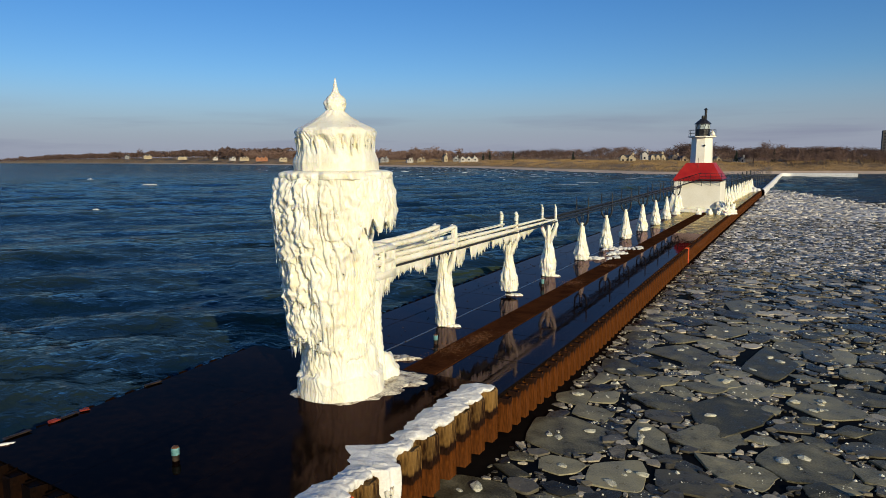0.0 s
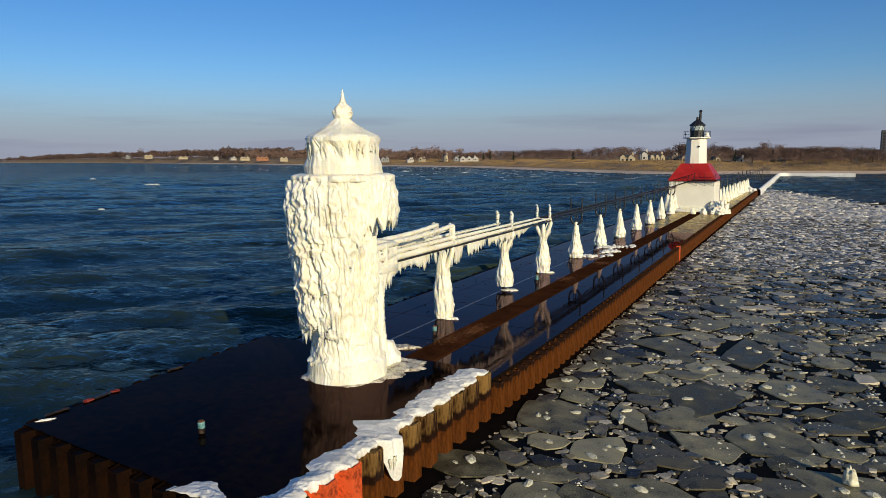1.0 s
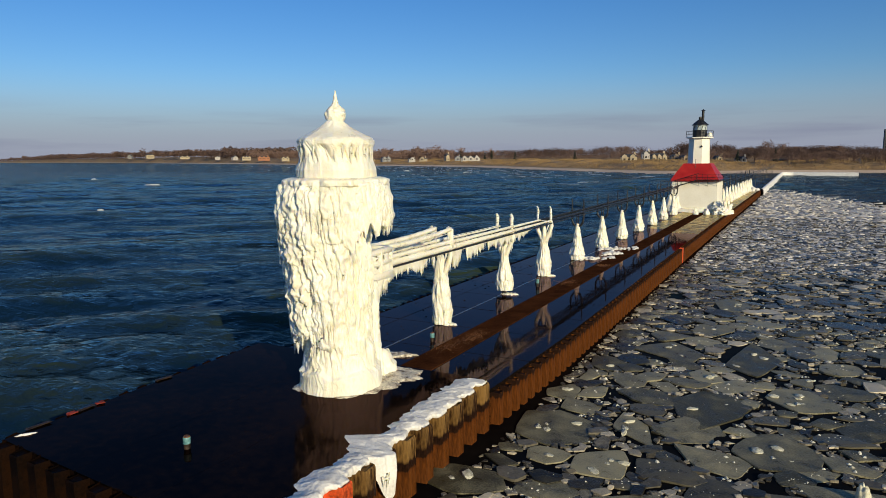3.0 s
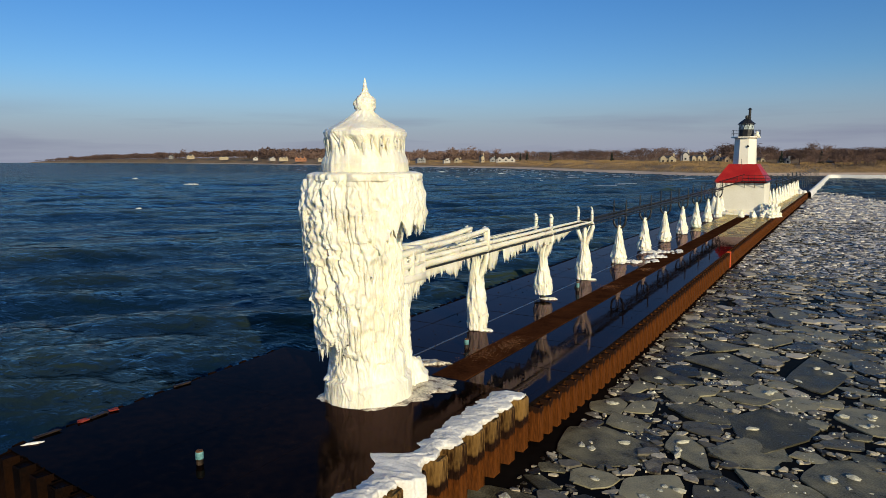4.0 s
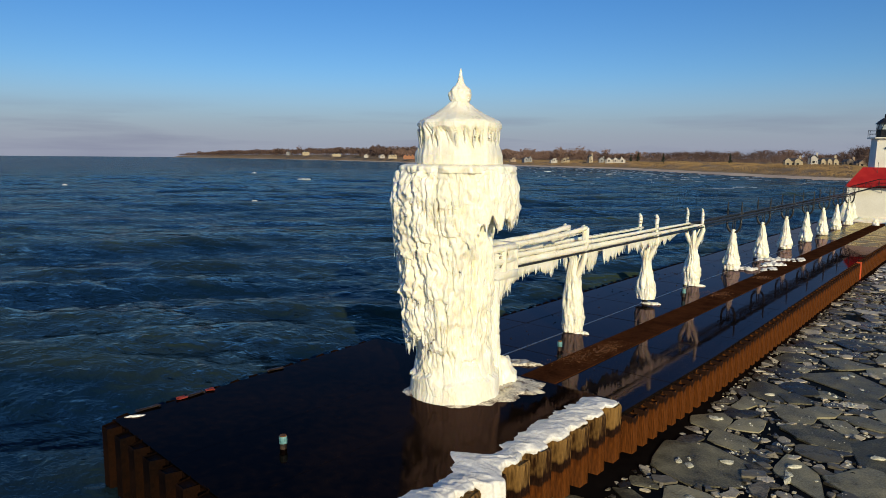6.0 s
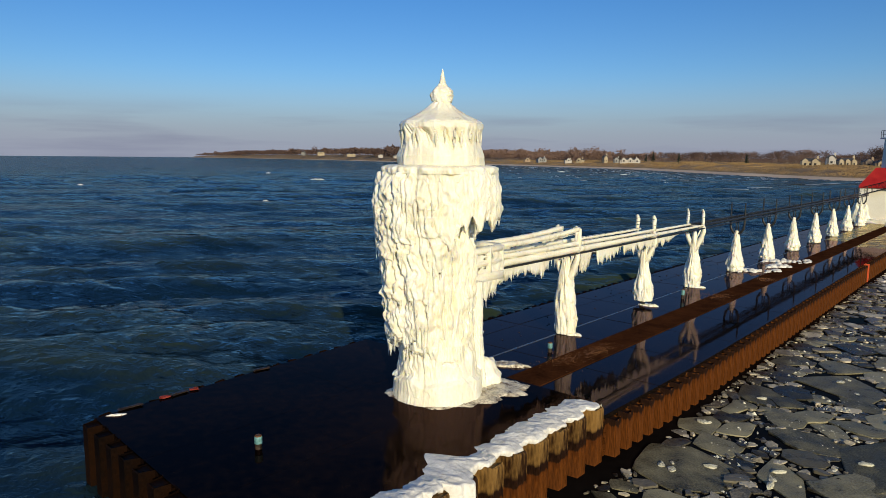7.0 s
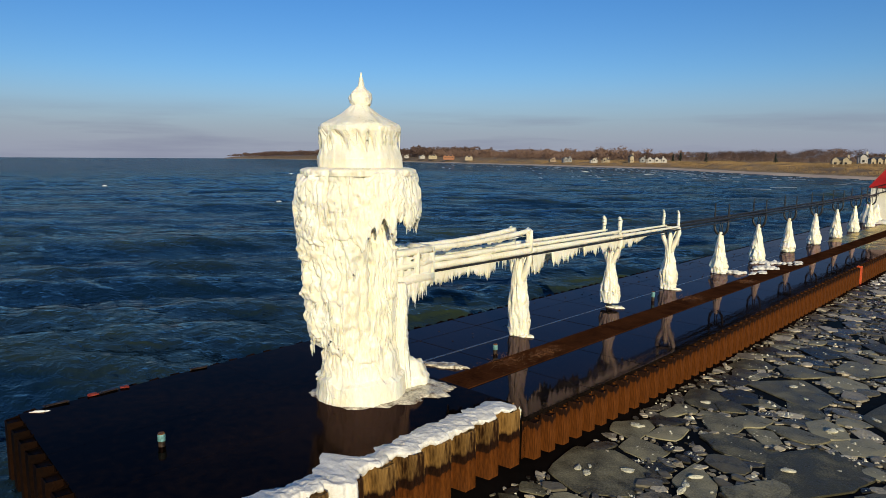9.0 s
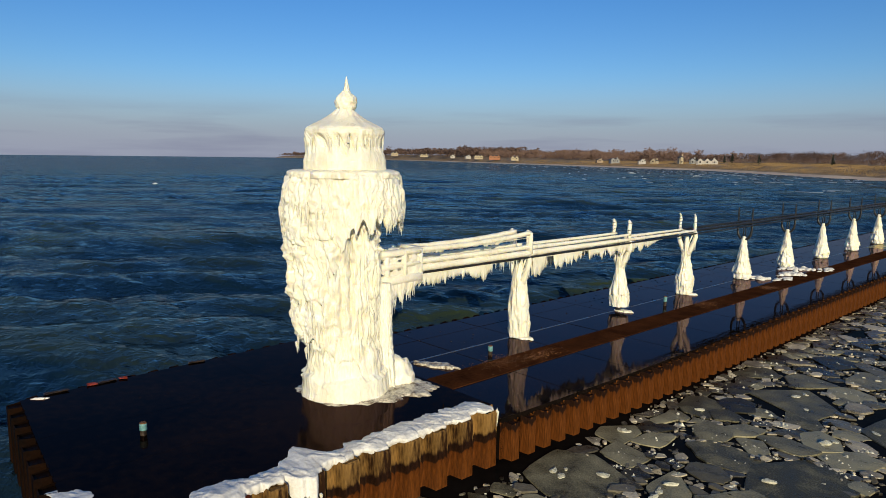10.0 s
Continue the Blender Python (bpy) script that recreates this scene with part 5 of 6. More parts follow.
def plate(V, F, pts, cx, cy, thick, tilt=(0.0, 0.0), rim=0.0):
    """A thin slab of ice, awash, with a soft rim."""
    n, b = len(pts), len(V)
    for sc, z in ((1.01, -0.12), (1.0, thick * 0.6), (0.985, thick), (0.6, thick + rim)):
        for x, y in pts:
            V.append((cx + x * sc, cy + y * sc, z + tilt[0] * x + tilt[1] * y))
    for i in range(3):
        for k in range(n):
            k2 = (k + 1) % n
            F.append((b + i * n + k, b + i * n + k2, b + (i + 1) * n + k2, b + (i + 1) * n + k))
    F.append(tuple(range(b + 3 * n, b + 4 * n)))


def floe_mesh(rx, ry, seed, thick=0.045, sides=0):
    V, F = [], []
    rng = random.Random(seed)
    plate(V, F, floe_outline(rng, rx, ry, sides), 0, 0, thick, (rng.gauss(0, 0.004), rng.gauss(0, 0.004)), 0.01)
    return mesh_from("ice_floe", V, F)


def chunk_mesh(seed):
    rng = random.Random(seed)
    bm = bmesh.new()
    bmesh.ops.create_icosphere(bm, subdivisions=1, radius=1.0)
    for v in bm.verts:
        n = noise.noise(v.co * 1.3 + Vector((seed * 3.1, 0, 0)))
        v.co *= 1 + 0.35 * n + rng.uniform(-0.22, 0.22)
        v.co.z = max(v.co.z, -0.25)
    me = bpy.data.meshes.new("ice_chunk")
    bm.to_mesh(me)
    bm.free()
    me.materials.append(CHUNK)
    return me


CHUNKS = [chunk_mesh(s) for s in range(6)]
# x, y, half lengths, turn, lumps frozen on
FLOES = [(7.0, 3.6, 1.55, 1.4, 95, 5), (12.0, 8.3, 1.85, 1.35, 97, 2), (9.1, 16.1, 1.75, 1.6, 115, 3), (13.0, 16.1, 2.9, 1.25, 97, 3), (14.5, 4.9, 1.6, 1.3, 79, 7),
         (15.2, 10.8, 1.55, 1.3, 127, 6), (6.4, 0.2, 0.6, 0.45, 173, 0), (9.5, 1.5, 1.2, 1.0, 90, 4), (7.7, 1.3, 0.7, 0.58, 175, 1), (9.8, 4.8, 1.35, 0.65, 118, 5),
         (11.4, 12.5, 1.0, 0.62, 103, 3), (11.0, 28.9, 2.0, 1.05, 90, 4), (10.8, 21.8, 1.35, 1.0, 76, 3), (6.8, 12.5, 1.25, 0.75, 104, 1), (6.2, 7.6, 1.0, 0.7, 90, 2), (15.5, 13.6, 0.75, 0.57, 48, 2),
         (5.95, -1.7, 1.2, 0.95, 15, 2), (17.2, 2.2, 1.6, 1.2, -15, 4), (11.6, -0.9, 1.4, 0.9, 8, 5), (8.6, -2.4, 1.1, 0.8, 20, 4)]
PACK_X, PACK_Y, CELL = (5.0, 34.0), (-14.0, 46.0), 0.07
taken = np.zeros((int((PACK_X[1] - PACK_X[0]) / CELL) + 2, int((PACK_Y[1] - PACK_Y[0]) / CELL) + 2), dtype=bool)
GX = PACK_X[0] + np.arange(taken.shape[0]) * CELL
GY = PACK_Y[0] + np.arange(taken.shape[1]) * CELL


def cells(x, y, rx, ry, turn, grow=1.0):
    """The block of the water's grid round a plate, and which of it the plate covers."""
    r = max(rx, ry) * grow
    i0, i1 = max(0, int((x - r - PACK_X[0]) / CELL)), max(0, int((x + r - PACK_X[0]) / CELL) + 2)
    j0, j1 = max(0, int((y - r - PACK_Y[0]) / CELL)), max(0, int((y + r - PACK_Y[0]) / CELL) + 2)
    dx, dy = GX[i0:i1, None] - x, GY[None, j0:j1] - y
    c, d = math.cos(turn), math.sin(turn)
    return (slice(i0, i1), slice(j0, j1)), ((dx * c + dy * d) / (rx * grow)) ** 2 + ((dy * c - dx * d) / (ry * grow)) ** 2 < 1


def wall_side_x(y):
    return (pier_edge(y) + PILE_OUT if y > 2.3 else 5.0) + 0.10 + min(8.0, max(0.0, 11.0 - y)) * 0.06


for k, (x, y, rx, ry, turn, lumps) in enumerate(FLOES):
    floe = tagged(link("ice_floe", floe_mesh(rx, ry, 40 + k), FLOE, at=(x, y, WATER_Z), turn=turn), "flat grey-green ice floe with pale lumps frozen on it", "ice floe", "large ice floes")
    where, inside = cells(x, y, rx, ry, radians(turn), 1.05)
    taken[where] |= inside
    for j in range(lumps):
        a, r = random.random() * 6.3, random.uniform(0.15, 0.75)
        w = random.uniform(0.07, 0.27)
        link("ice_chunk", CHUNKS[(k + j) % 6], None, floe, at=(rx * r * math.cos(a), ry * r * math.sin(a), 0.05), turn=random.random() * 360, scale=(w, w * random.uniform(0.45, 0.85), w * random.uniform(0.3, 0.55)))


def pack_ice():
    """Plates of falling size, dropped wherever the water is still open."""
    rng = random.Random(77)
    joined = {"pack": ([], []), "dark": ([], [])}
    crumbs = ([], [])
    placed = 0
    for tries, lo, hi in ((1500, 0.8, 1.4), (5000, 0.42, 0.8), (14000, 0.22, 0.42), (24000, 0.12, 0.22), (26000, 0.05, 0.12)):
        for _ in range(tries):
            y = PACK_Y[0] + (PACK_Y[1] - PACK_Y[0]) * rng.random() ** (1.0 if lo > 0.2 else 1.35)
            left = wall_side_x(y)
            x = rng.uniform(left, PACK_X[1] - 1)
            if x > 19 + 0.55 * max(0, y + 4):
                continue
            r = rng.uniform(lo, hi)
            ry = r * rng.uniform(0.55, 0.95)
            if x < left + r * 0.9 or (lo > 0.7 and y > 20 and rng.random() < 0.85) or (lo > 0.4 and y > 28 and rng.random() < 0.6):
                continue
            turn = rng.uniform(0, math.pi)
            where, inside = cells(x, y, r, ry, turn, 0.97)
            if not inside.any() or (taken[where] & inside).sum() > (0.16 if lo > 0.2 else 0.34) * inside.sum():
                continue
            taken[where] |= inside
            if rng.random() < (0.05 if lo > 0.3 else 0.06):
                continue                          # a pool of open water
            pts = floe_outline(rng, r * 0.97, ry * 0.97, rng.choice((4, 5, 5, 6)) if lo > 0.2 else 4, 0.06)
            c, d = math.cos(turn), math.sin(turn)
            pts = [(px * c - py * d, px * d + py * c) for px, py in pts]
            thick = rng.uniform(0.02, 0.06) * min(1.0, 0.4 + r)
            tilt = (rng.gauss(0, 0.015), rng.gauss(0, 0.015))
            if lo > 0.4 and y < 26 and placed < 275:
                V, F = [], []
                plate(V, F, pts, 0, 0, thick, tilt, 0.01)
                tagged(link("ice_floe", mesh_from("ice_floe", V, F), FLOE if rng.random() < 0.6 else THIN_FLOE, at=(x, y, WATER_Z)), "broken grey ice plate adrift beside the pier", "ice floe", "broken ice plates")
                placed += 1
            else:
                V, F = joined["dark" if rng.random() < (0.5 if lo > 0.2 else 0.3) else "pack"]
                if lo < 0.2:
                    pts = pts[::2]
                lift = rng.uniform(0.7, 2.4) if lo > 0.2 else rng.uniform(0.5, 3.2)
                plate(V, F, pts, x, y, thick * lift, (tilt[0] * (2 if lo > 0.2 else 8), tilt[1] * (2 if lo > 0.2 else 8)), 0.004)
            if lo > 0.2:                          # crumbs of white ice on top
                for _ in range(int(rng.randint(0, 16 if y < 25 else 5) * (0.6 + r))):
                    q, a, w = rng.random() * 0.8, rng.random() * 6.3, rng.uniform(0.014, 0.05) * (2.4 if rng.random() < 0.14 else 1.0)
                    V, F = crumbs
                    b, px, py = len(V), x + q * r * math.cos(a), y + q * ry * math.sin(a)
                    for t in range(5):
                        V.append((px + w * rng.uniform(0.6, 1.3) * math.cos(t * 1.257), py + w * rng.uniform(0.6, 1.3) * math.sin(t * 1.257), thick - 0.01))
                    V.append((px + rng.uniform(-0.3, 0.3) * w, py, thick + w * rng.uniform(0.4, 0.9)))
                    F += [(b + t, b + (t + 1) % 5, b + 5) for t in range(5)]
    for name, (V, F), mat, lab in (("pack_ice", joined["pack"], BRASH, "loose grey and white broken ice filling the harbour water"), ("thin_ice", joined["dark"], DARK_SLUSH, "thin dark ice plates awash between the floes"), ("ice_crumbs", crumbs, CRUMB, "white ice crumbs scattered over the floes")):
        ob = tagged(link(name, mesh_from(name, V, F), mat, at=(0, 0, WATER_Z)), lab, "brash ice", kind="stuff")


pack_ice()


def brash(name, count, spread, sizes, seed, thick, material=BRASH, fill=0.0):
    """Small broken plates that fill the water between the floes."""
    rng = np.random.default_rng(seed)
    (x0, x1), (y0, y1) = spread
    X, Y = rng.uniform(x0, x1, count), rng.uniform(y0, y1, count)
    R = sizes[0] * (sizes[1] / sizes[0]) ** (rng.random(count) ** 1.7)
    keep = (X > 5.15 + R + np.clip(11 - Y, 0, 8) * 0.10) & (Y < np.maximum(182 - 3.0 * (X - 11), 95) + rng.normal(0, 9, count))
    gaps = fbm(np.stack([X / 3.5, Y / 2.2, X * 0], -1), seed, 3)
    keep &= gaps > np.where(Y < 30, 0.40, 0.34) - fill
    X, Y, R = X[keep], Y[keep], R[keep]
    n, sides = len(X), 6
    A = (np.arange(sides)[None] + rng.uniform(-0.35, 0.35, (n, sides))) * 2 * np.pi / sides
    rad = R[:, None] * rng.uniform(0.65, 1.15, (n, sides))
    asp, rot = rng.uniform(0.5, 1.0, n)[:, None], rng.uniform(0, 6.3, n)[:, None]
    px, py = rad * np.cos(A), rad * np.sin(A) * asp
    qx, qy = px * np.cos(rot) - py * np.sin(rot), px * np.sin(rot) + py * np.cos(rot)
    tilt = rng.normal(0, 0.09, (n, 2, 1))
    h = (thick * (0.4 + rng.random(n)) * np.clip(R / 0.4, 0.4, 1.4))[:, None]
    top = np.stack([X[:, None] + qx * 0.88, Y[:, None] + qy * 0.88, WATER_Z + h + tilt[:, 0] * qx + tilt[:, 1] * qy + rng.normal(0, 0.012, (n, sides))], -1)
    low = np.stack([X[:, None] + qx, Y[:, None] + qy, np.full((n, sides), WATER_Z - 0.08) + 0 * qx], -1)
    V = np.concatenate([top, low], 1).reshape(-1, 3)
    base = (np.arange(n) * sides * 2)[:, None]
    F = [tuple(r) for r in (base + np.arange(sides)[None]).tolist()]
    for k in range(sides):
        k2 = (k + 1) % sides
        F += (base + np.array([[sides + k, sides + k2, k2, k]])).tolist()
    tagged(link(name, mesh_from(name, V.tolist(), F), material), "loose grey and white broken ice filling the harbour water", "brash ice", kind="stuff")


brash("brash_ice", 4000, ((5.8, 34), (-44, -13.5)), (0.2, 0.85), 18, 0.055)
brash("thin_ice", 11000, ((5.3, 50), (44, 115)), (0.25, 0.9), 16, 0.03, DARK_SLUSH, 0.14)
brash("brash_ice", 27000, ((5.3, 50), (45, 110)), (0.12, 0.55), 13, 0.05, FAR_BRASH, 0.10)
brash("brash_ice", 12000, ((5.3, 50), (45, 100)), (0.06, 0.2), 17, 0.08, FAR_BRASH)
brash("brash_ice", 19000, ((5.3, 55), (100, 200)), (0.3, 1.1), 14, 0.08, FAR_BRASH, 0.08)

spike = thing("ice_pinnacle", (17.0, 2.4, WATER_Z), "upright lump of white ice standing on a floe", "ice")
link("core", blob_mesh("core", 0.20, 0.18, 0.52, 88, 24, 14, 0.5, 3), CHUNK, spike, at=(0, 0, 0.1))


# ---------------- shore ----------------
SHORE = [(400, 425), (60, 420), (-13, 402), (-49, 368), (-85, 398), (-140, 455), (-310, 640), (-449, 715), (-987, 1025), (-1858, 1480), (-3200, 2000), (-4250, 2330), (-5700, 2830)]


def shore_samples(step=14.0):
    out = []
    for (x0, y0), (x1, y1) in zip(SHORE, SHORE[1:]):
        ln = math.hypot(x1 - x0, y1 - y0)
        n = max(1, int(ln / step / (1 + ln / 900)))
        out += [(x0 + (x1 - x0) * k / n, y0 + (y1 - y0) * k / n) for k in range(n)]
    P = np.array(out + [SHORE[-1]])
    for _ in range(3):
        P[1:-1] = (P[:-2] + P[1:-1] * 2 + P[2:]) / 4
    return P


LAND_OFF = [-25, -6, 0, 6, 14, 22, 30, 45, 65, 90, 130, 180, 260, 400, 700, 1300]
LAND_Z = [-4.0, -2.2, -1.55, -0.9, -0.2, 1.6, 3.0, 4.0, 5.0, 5.2, 5.4, 5.8, 6.8, 7.5, 8.0, 8.0]


def land():
    P = shore_samples()
    D = np.gradient(P, axis=0)
    D /= np.hypot(D[:, 0], D[:, 1])[:, None]
    N = np.stack([D[:, 1], -D[:, 0]], -1)              # inland
    N = np.where((N @ np.array([0.35, 0.93]))[:, None] < 0, -N, N)
    N = N * 0.55 + np.array([0.25, 0.9]) * 0.45
    N /= np.hypot(N[:, 0], N[:, 1])[:, None]
    far = np.hypot(P[:, 0], P[:, 1])
    V = []
    for o, h in zip(LAND_OFF, LAND_Z):
        q = P + N * o
        nn = fbm(np.stack([q[:, 0] / 26, q[:, 1] / 26, q[:, 0] * 0 + o * 0.01], -1), 170, 3) - 0.5
        bluff = np.clip((far - 1000) / 1500, 0, 1) * np.clip((o - 20) / 60, 0, 1) * 12 * np.clip((6400 - far) / 2200, 0.05, 1)
        V.append(np.stack([q[:, 0], q[:, 1], h + (5.5 * nn if o > 25 else 0.5 * nn if o > 0 else 0) + bluff], -1))
    V = np.stack(V, 1)
    n, m = V.shape[:2]
    idx = np.arange(n * m).reshape(n, m)
    F = np.stack([idx[:-1, :-1], idx[:-1, 1:], idx[1:, 1:], idx[1:, :-1]], -1).reshape(-1, 4)
    me = mesh_from("ground", V.reshape(-1, 3).tolist(), F.tolist(), True)
    me.materials.append(SAND)
    me.materials.append(DUNE)
    me.polygons.foreach_set("material_index", np.tile((np.arange(m - 1) > 3).astype(np.int32), n - 1))
    tagged(link("ground", me, None), "low sandy beach and golden-brown dune land across the bay", "ground", kind="structure")
    return P, N, far


P_SHORE, N_SHORE, FAR = land()


def tufts():
    rng = np.random.default_rng(5)
    ks = np.array([k for k in range(len(P_SHORE) - 1) if FAR[k] < 1300 and P_SHORE[k, 0] < 90])
    n = 60000
    k = ks[rng.integers(0, len(ks), n)]
    o = rng.uniform(17, 120, n)
    q = P_SHORE[k] + N_SHORE[k] * o[:, None] + (P_SHORE[k + 1] - P_SHORE[k]) * rng.random(n)[:, None]
    swell = fbm(np.stack([q[:, 0] / 26, q[:, 1] / 26, o * 0.01], -1), 170, 3) - 0.5
    z = np.interp(o, LAND_OFF, LAND_Z) + swell * np.interp(o, [22, 30], [0.5, 5.5])
    w, h = rng.uniform(0.35, 0.8, n), rng.uniform(0.2, 0.75, n)
    V = [np.stack([q[:, 0] + w * math.cos(a), q[:, 1] + w * math.sin(a), z - 0.6], -1) for a in (0, 2.1, 4.2)]
    V.append(np.stack([q[:, 0] + rng.normal(0, 0.3, n), q[:, 1], z + h], -1))
    V = np.stack(V, 1).reshape(-1, 3)
    base = (np.arange(n) * 4)[:, None]
    F = np.concatenate([base + np.array([[0, 1, 3]]), base + np.array([[1, 2, 3]]), base + np.array([[2, 0, 3]])])
    tagged(link("dune_grass", mesh_from("dune_grass", V.tolist(), F.tolist()), GRASS), "dry golden dune grass above the beach", "grass", kind="stuff")


tufts()


def bare_tree(verts, faces, x, y, z, h, w, rng, twigs=60, thick=0.02):
    """Trunk, limbs and a haze of thin twigs."""
    def sliver(p, q, t):
        dx, dy, dz = q[0] - p[0], q[1] - p[1], q[2] - p[2]
        u, v, w0 = rng.normal(0, 1, 3).tolist()
        sx, sy, sz = dy * w0 - dz * v, dz * u - dx * w0, dx * v - dy * u
        k0 = t / (math.sqrt(sx * sx + sy * sy + sz * sz) + 1e-6)
        sx, sy, sz = sx * k0, sy * k0, sz * k0
        b = len(verts)
        verts.extend([(p[0] - sx, p[1] - sy, p[2] - sz), (p[0] + sx, p[1] + sy, p[2] + sz), tuple(q)])
        faces.append((b, b + 1, b + 2))
    tips = []
    for k in range(3):
        sliver((x, y, z - 1), (x + rng.normal(0, w * 0.08), y + rng.normal(0, w * 0.08), z + h * 0.8), 0.014 * h)
    for k in range(9):
        a, hh = rng.uniform(0, 6.28), rng.uniform(0.2, 0.55) * h
        tip = (x + math.cos(a) * w * rng.uniform(0.2, 0.5), y + math.sin(a) * w * rng.uniform(0.2, 0.5), z + hh + rng.uniform(0.15, 0.4) * h)
        sliver((x, y, z + hh), tip, 0.006 * h)
        tips.append(tip)
    for k in range(twigs):
        t = tips[int(rng.integers(0, len(tips)))]
        d = rng.normal(0, 1, 3)
        d[2] = abs(d[2]) * 0.9 + 0.3
        d *= w * rng.uniform(0.08, 0.26)
        p = (t[0] + rng.normal(0, w * 0.12), t[1] + rng.normal(0, w * 0.12), t[2] + rng.normal(0, h * 0.10))
        sliver(p, (p[0] + d[0], p[1] + d[1], min(p[2] + d[2], z + h)), thick * w)


def woods(name, count, lo, hi, band, seed, tall, east=-9e9):
    rng = np.random.default_rng(seed)
    verts, faces = [], []
    ks = [k for k in range(len(P_SHORE) - 1) if lo <= FAR[k] <= hi and east < P_SHORE[k, 0] < 300]
    for _ in range(count):
        k = ks[int(rng.integers(0, len(ks)))]
        o = rng.uniform(*band)
        q = P_SHORE[k] + N_SHORE[k] * o + (P_SHORE[k + 1] - P_SHORE[k]) * rng.random()
        z = np.interp(o, [65, 130, 180, 260, 400], [4.6, 5.2, 5.6, 6.8, 7.5]) + np.clip((FAR[k] - 1000) / 1500, 0, 1) * 12 * np.clip((6400 - FAR[k]) / 2200, 0.05, 1)
        h = np.interp(q[0], [-70, 10], [1, 0.62]) * rng.uniform(*tall) * (0.5 + 1.0 * vnoise(np.array([[q[0] / 45, q[1] / 45, 0]]), seed)[0]) * np.clip((6400 - FAR[k]) / 2000, 0.25, 1)
        bare_tree(verts, faces, q[0], q[1], z, h, h * rng.uniform(0.6, 1.0), rng, 110 if lo < 800 else 50 if lo < 1500 else 26, 0.018 + 0.04 * (lo > 800) + 0.07 * (lo > 1500))
    tagged(link(name, mesh_from(name, verts, faces), WOOD_FAR), "brown leafless winter woods along the far shore", "woods", kind="stuff")


woods("bare_woods", 900, 350, 1000, (150, 300), 21, (8, 11))
woods("bare_woods", 700, 900, 2000, (70, 260), 22, (10, 17))
woods("bare_woods", 2400, 1700, 6600, (30, 320), 23, (14, 22))
woods("bare_woods", 160, 350, 1000, (75, 140), 25, (6, 10))
woods("bare_woods", 420, 350, 1000, (14, 80), 26, (6, 10), 2.0)
woods("undergrowth", 260, 350, 1000, (8, 60), 27, (3, 5), 2.0)
woods("undergrowth", 800, 350, 1800, (120, 240), 24, (3, 6))
for k, (x, y, h, w) in enumerate(((-4, 480, 18, 15), (-16, 476, 13, 12), (12, 470, 14, 15), (22, 468, 15, 15), (30, 480, 14, 14), (52, 475, 11, 11), (66, 480, 14, 12), (-24, 490, 12, 10), (4, 470, 10, 10), (40, 470, 10, 12))):
    v, f = [], []
    tree = thing("bare_tree", (x, y, 4.0), "large leafless tree with fine brown twigs", "tree", "bare shore trees")
    rng = np.random.default_rng(60 + k)
    h, w = h * 0.72, w * 0.8
    bare_tree(v, f, 0, 0, 0, h, w, rng, 900, 0.007)
    link("crown", mesh_from("crown", v[9:], [tuple(i - 9 for i in q) for q in f[3:]]), WOOD_FAR, tree)
    part("trunk", bar([(0, 0, -1), (0.2, 0, h * 0.35), (0, 0.2, h * 0.75)], [0.4, 0.28, 0.08], 7), WOOD_FAR, tree)


def conifer(x, y, z, h):
    rng = np.random.default_rng(int(abs(x * 3 + y)))
    tree = thing("conifer", (x, y, z), "dark evergreen tree among bare woods", "tree", "evergreens")
    part("trunk", bar([(0, 0, -1), (0, 0, h)], [0.3, 0.05], 6), FIR, tree)
    v, f = [], []
    for k in range(150):
        s = rng.random() ** 0.8
        a, r = rng.uniform(0, 6.28), (1 - s) * h * 0.24 + 0.3
        b = len(v)
        zc = h * (0.08 + 0.9 * s)
        v += [(0, 0, zc + 0.5), (r * math.cos(a - 0.25), r * math.sin(a - 0.25), zc - r * 0.35), (r * math.cos(a + 0.25), r * math.sin(a + 0.25), zc - r * 0.4)]
        f.append((b, b + 1, b + 2))
    link("crown", mesh_from("crown", v, f), FIR, tree)


for x, y, z, h in ((-338, 765, 6, 13), (-345, 760, 6, 10), (-255, 640, 6, 10), (-175, 590, 6, 9), (-3, 458, 4, 9), (-26, 470, 5, 8), (-400, 800, 6, 10)):
    conifer(x, y, z, h)


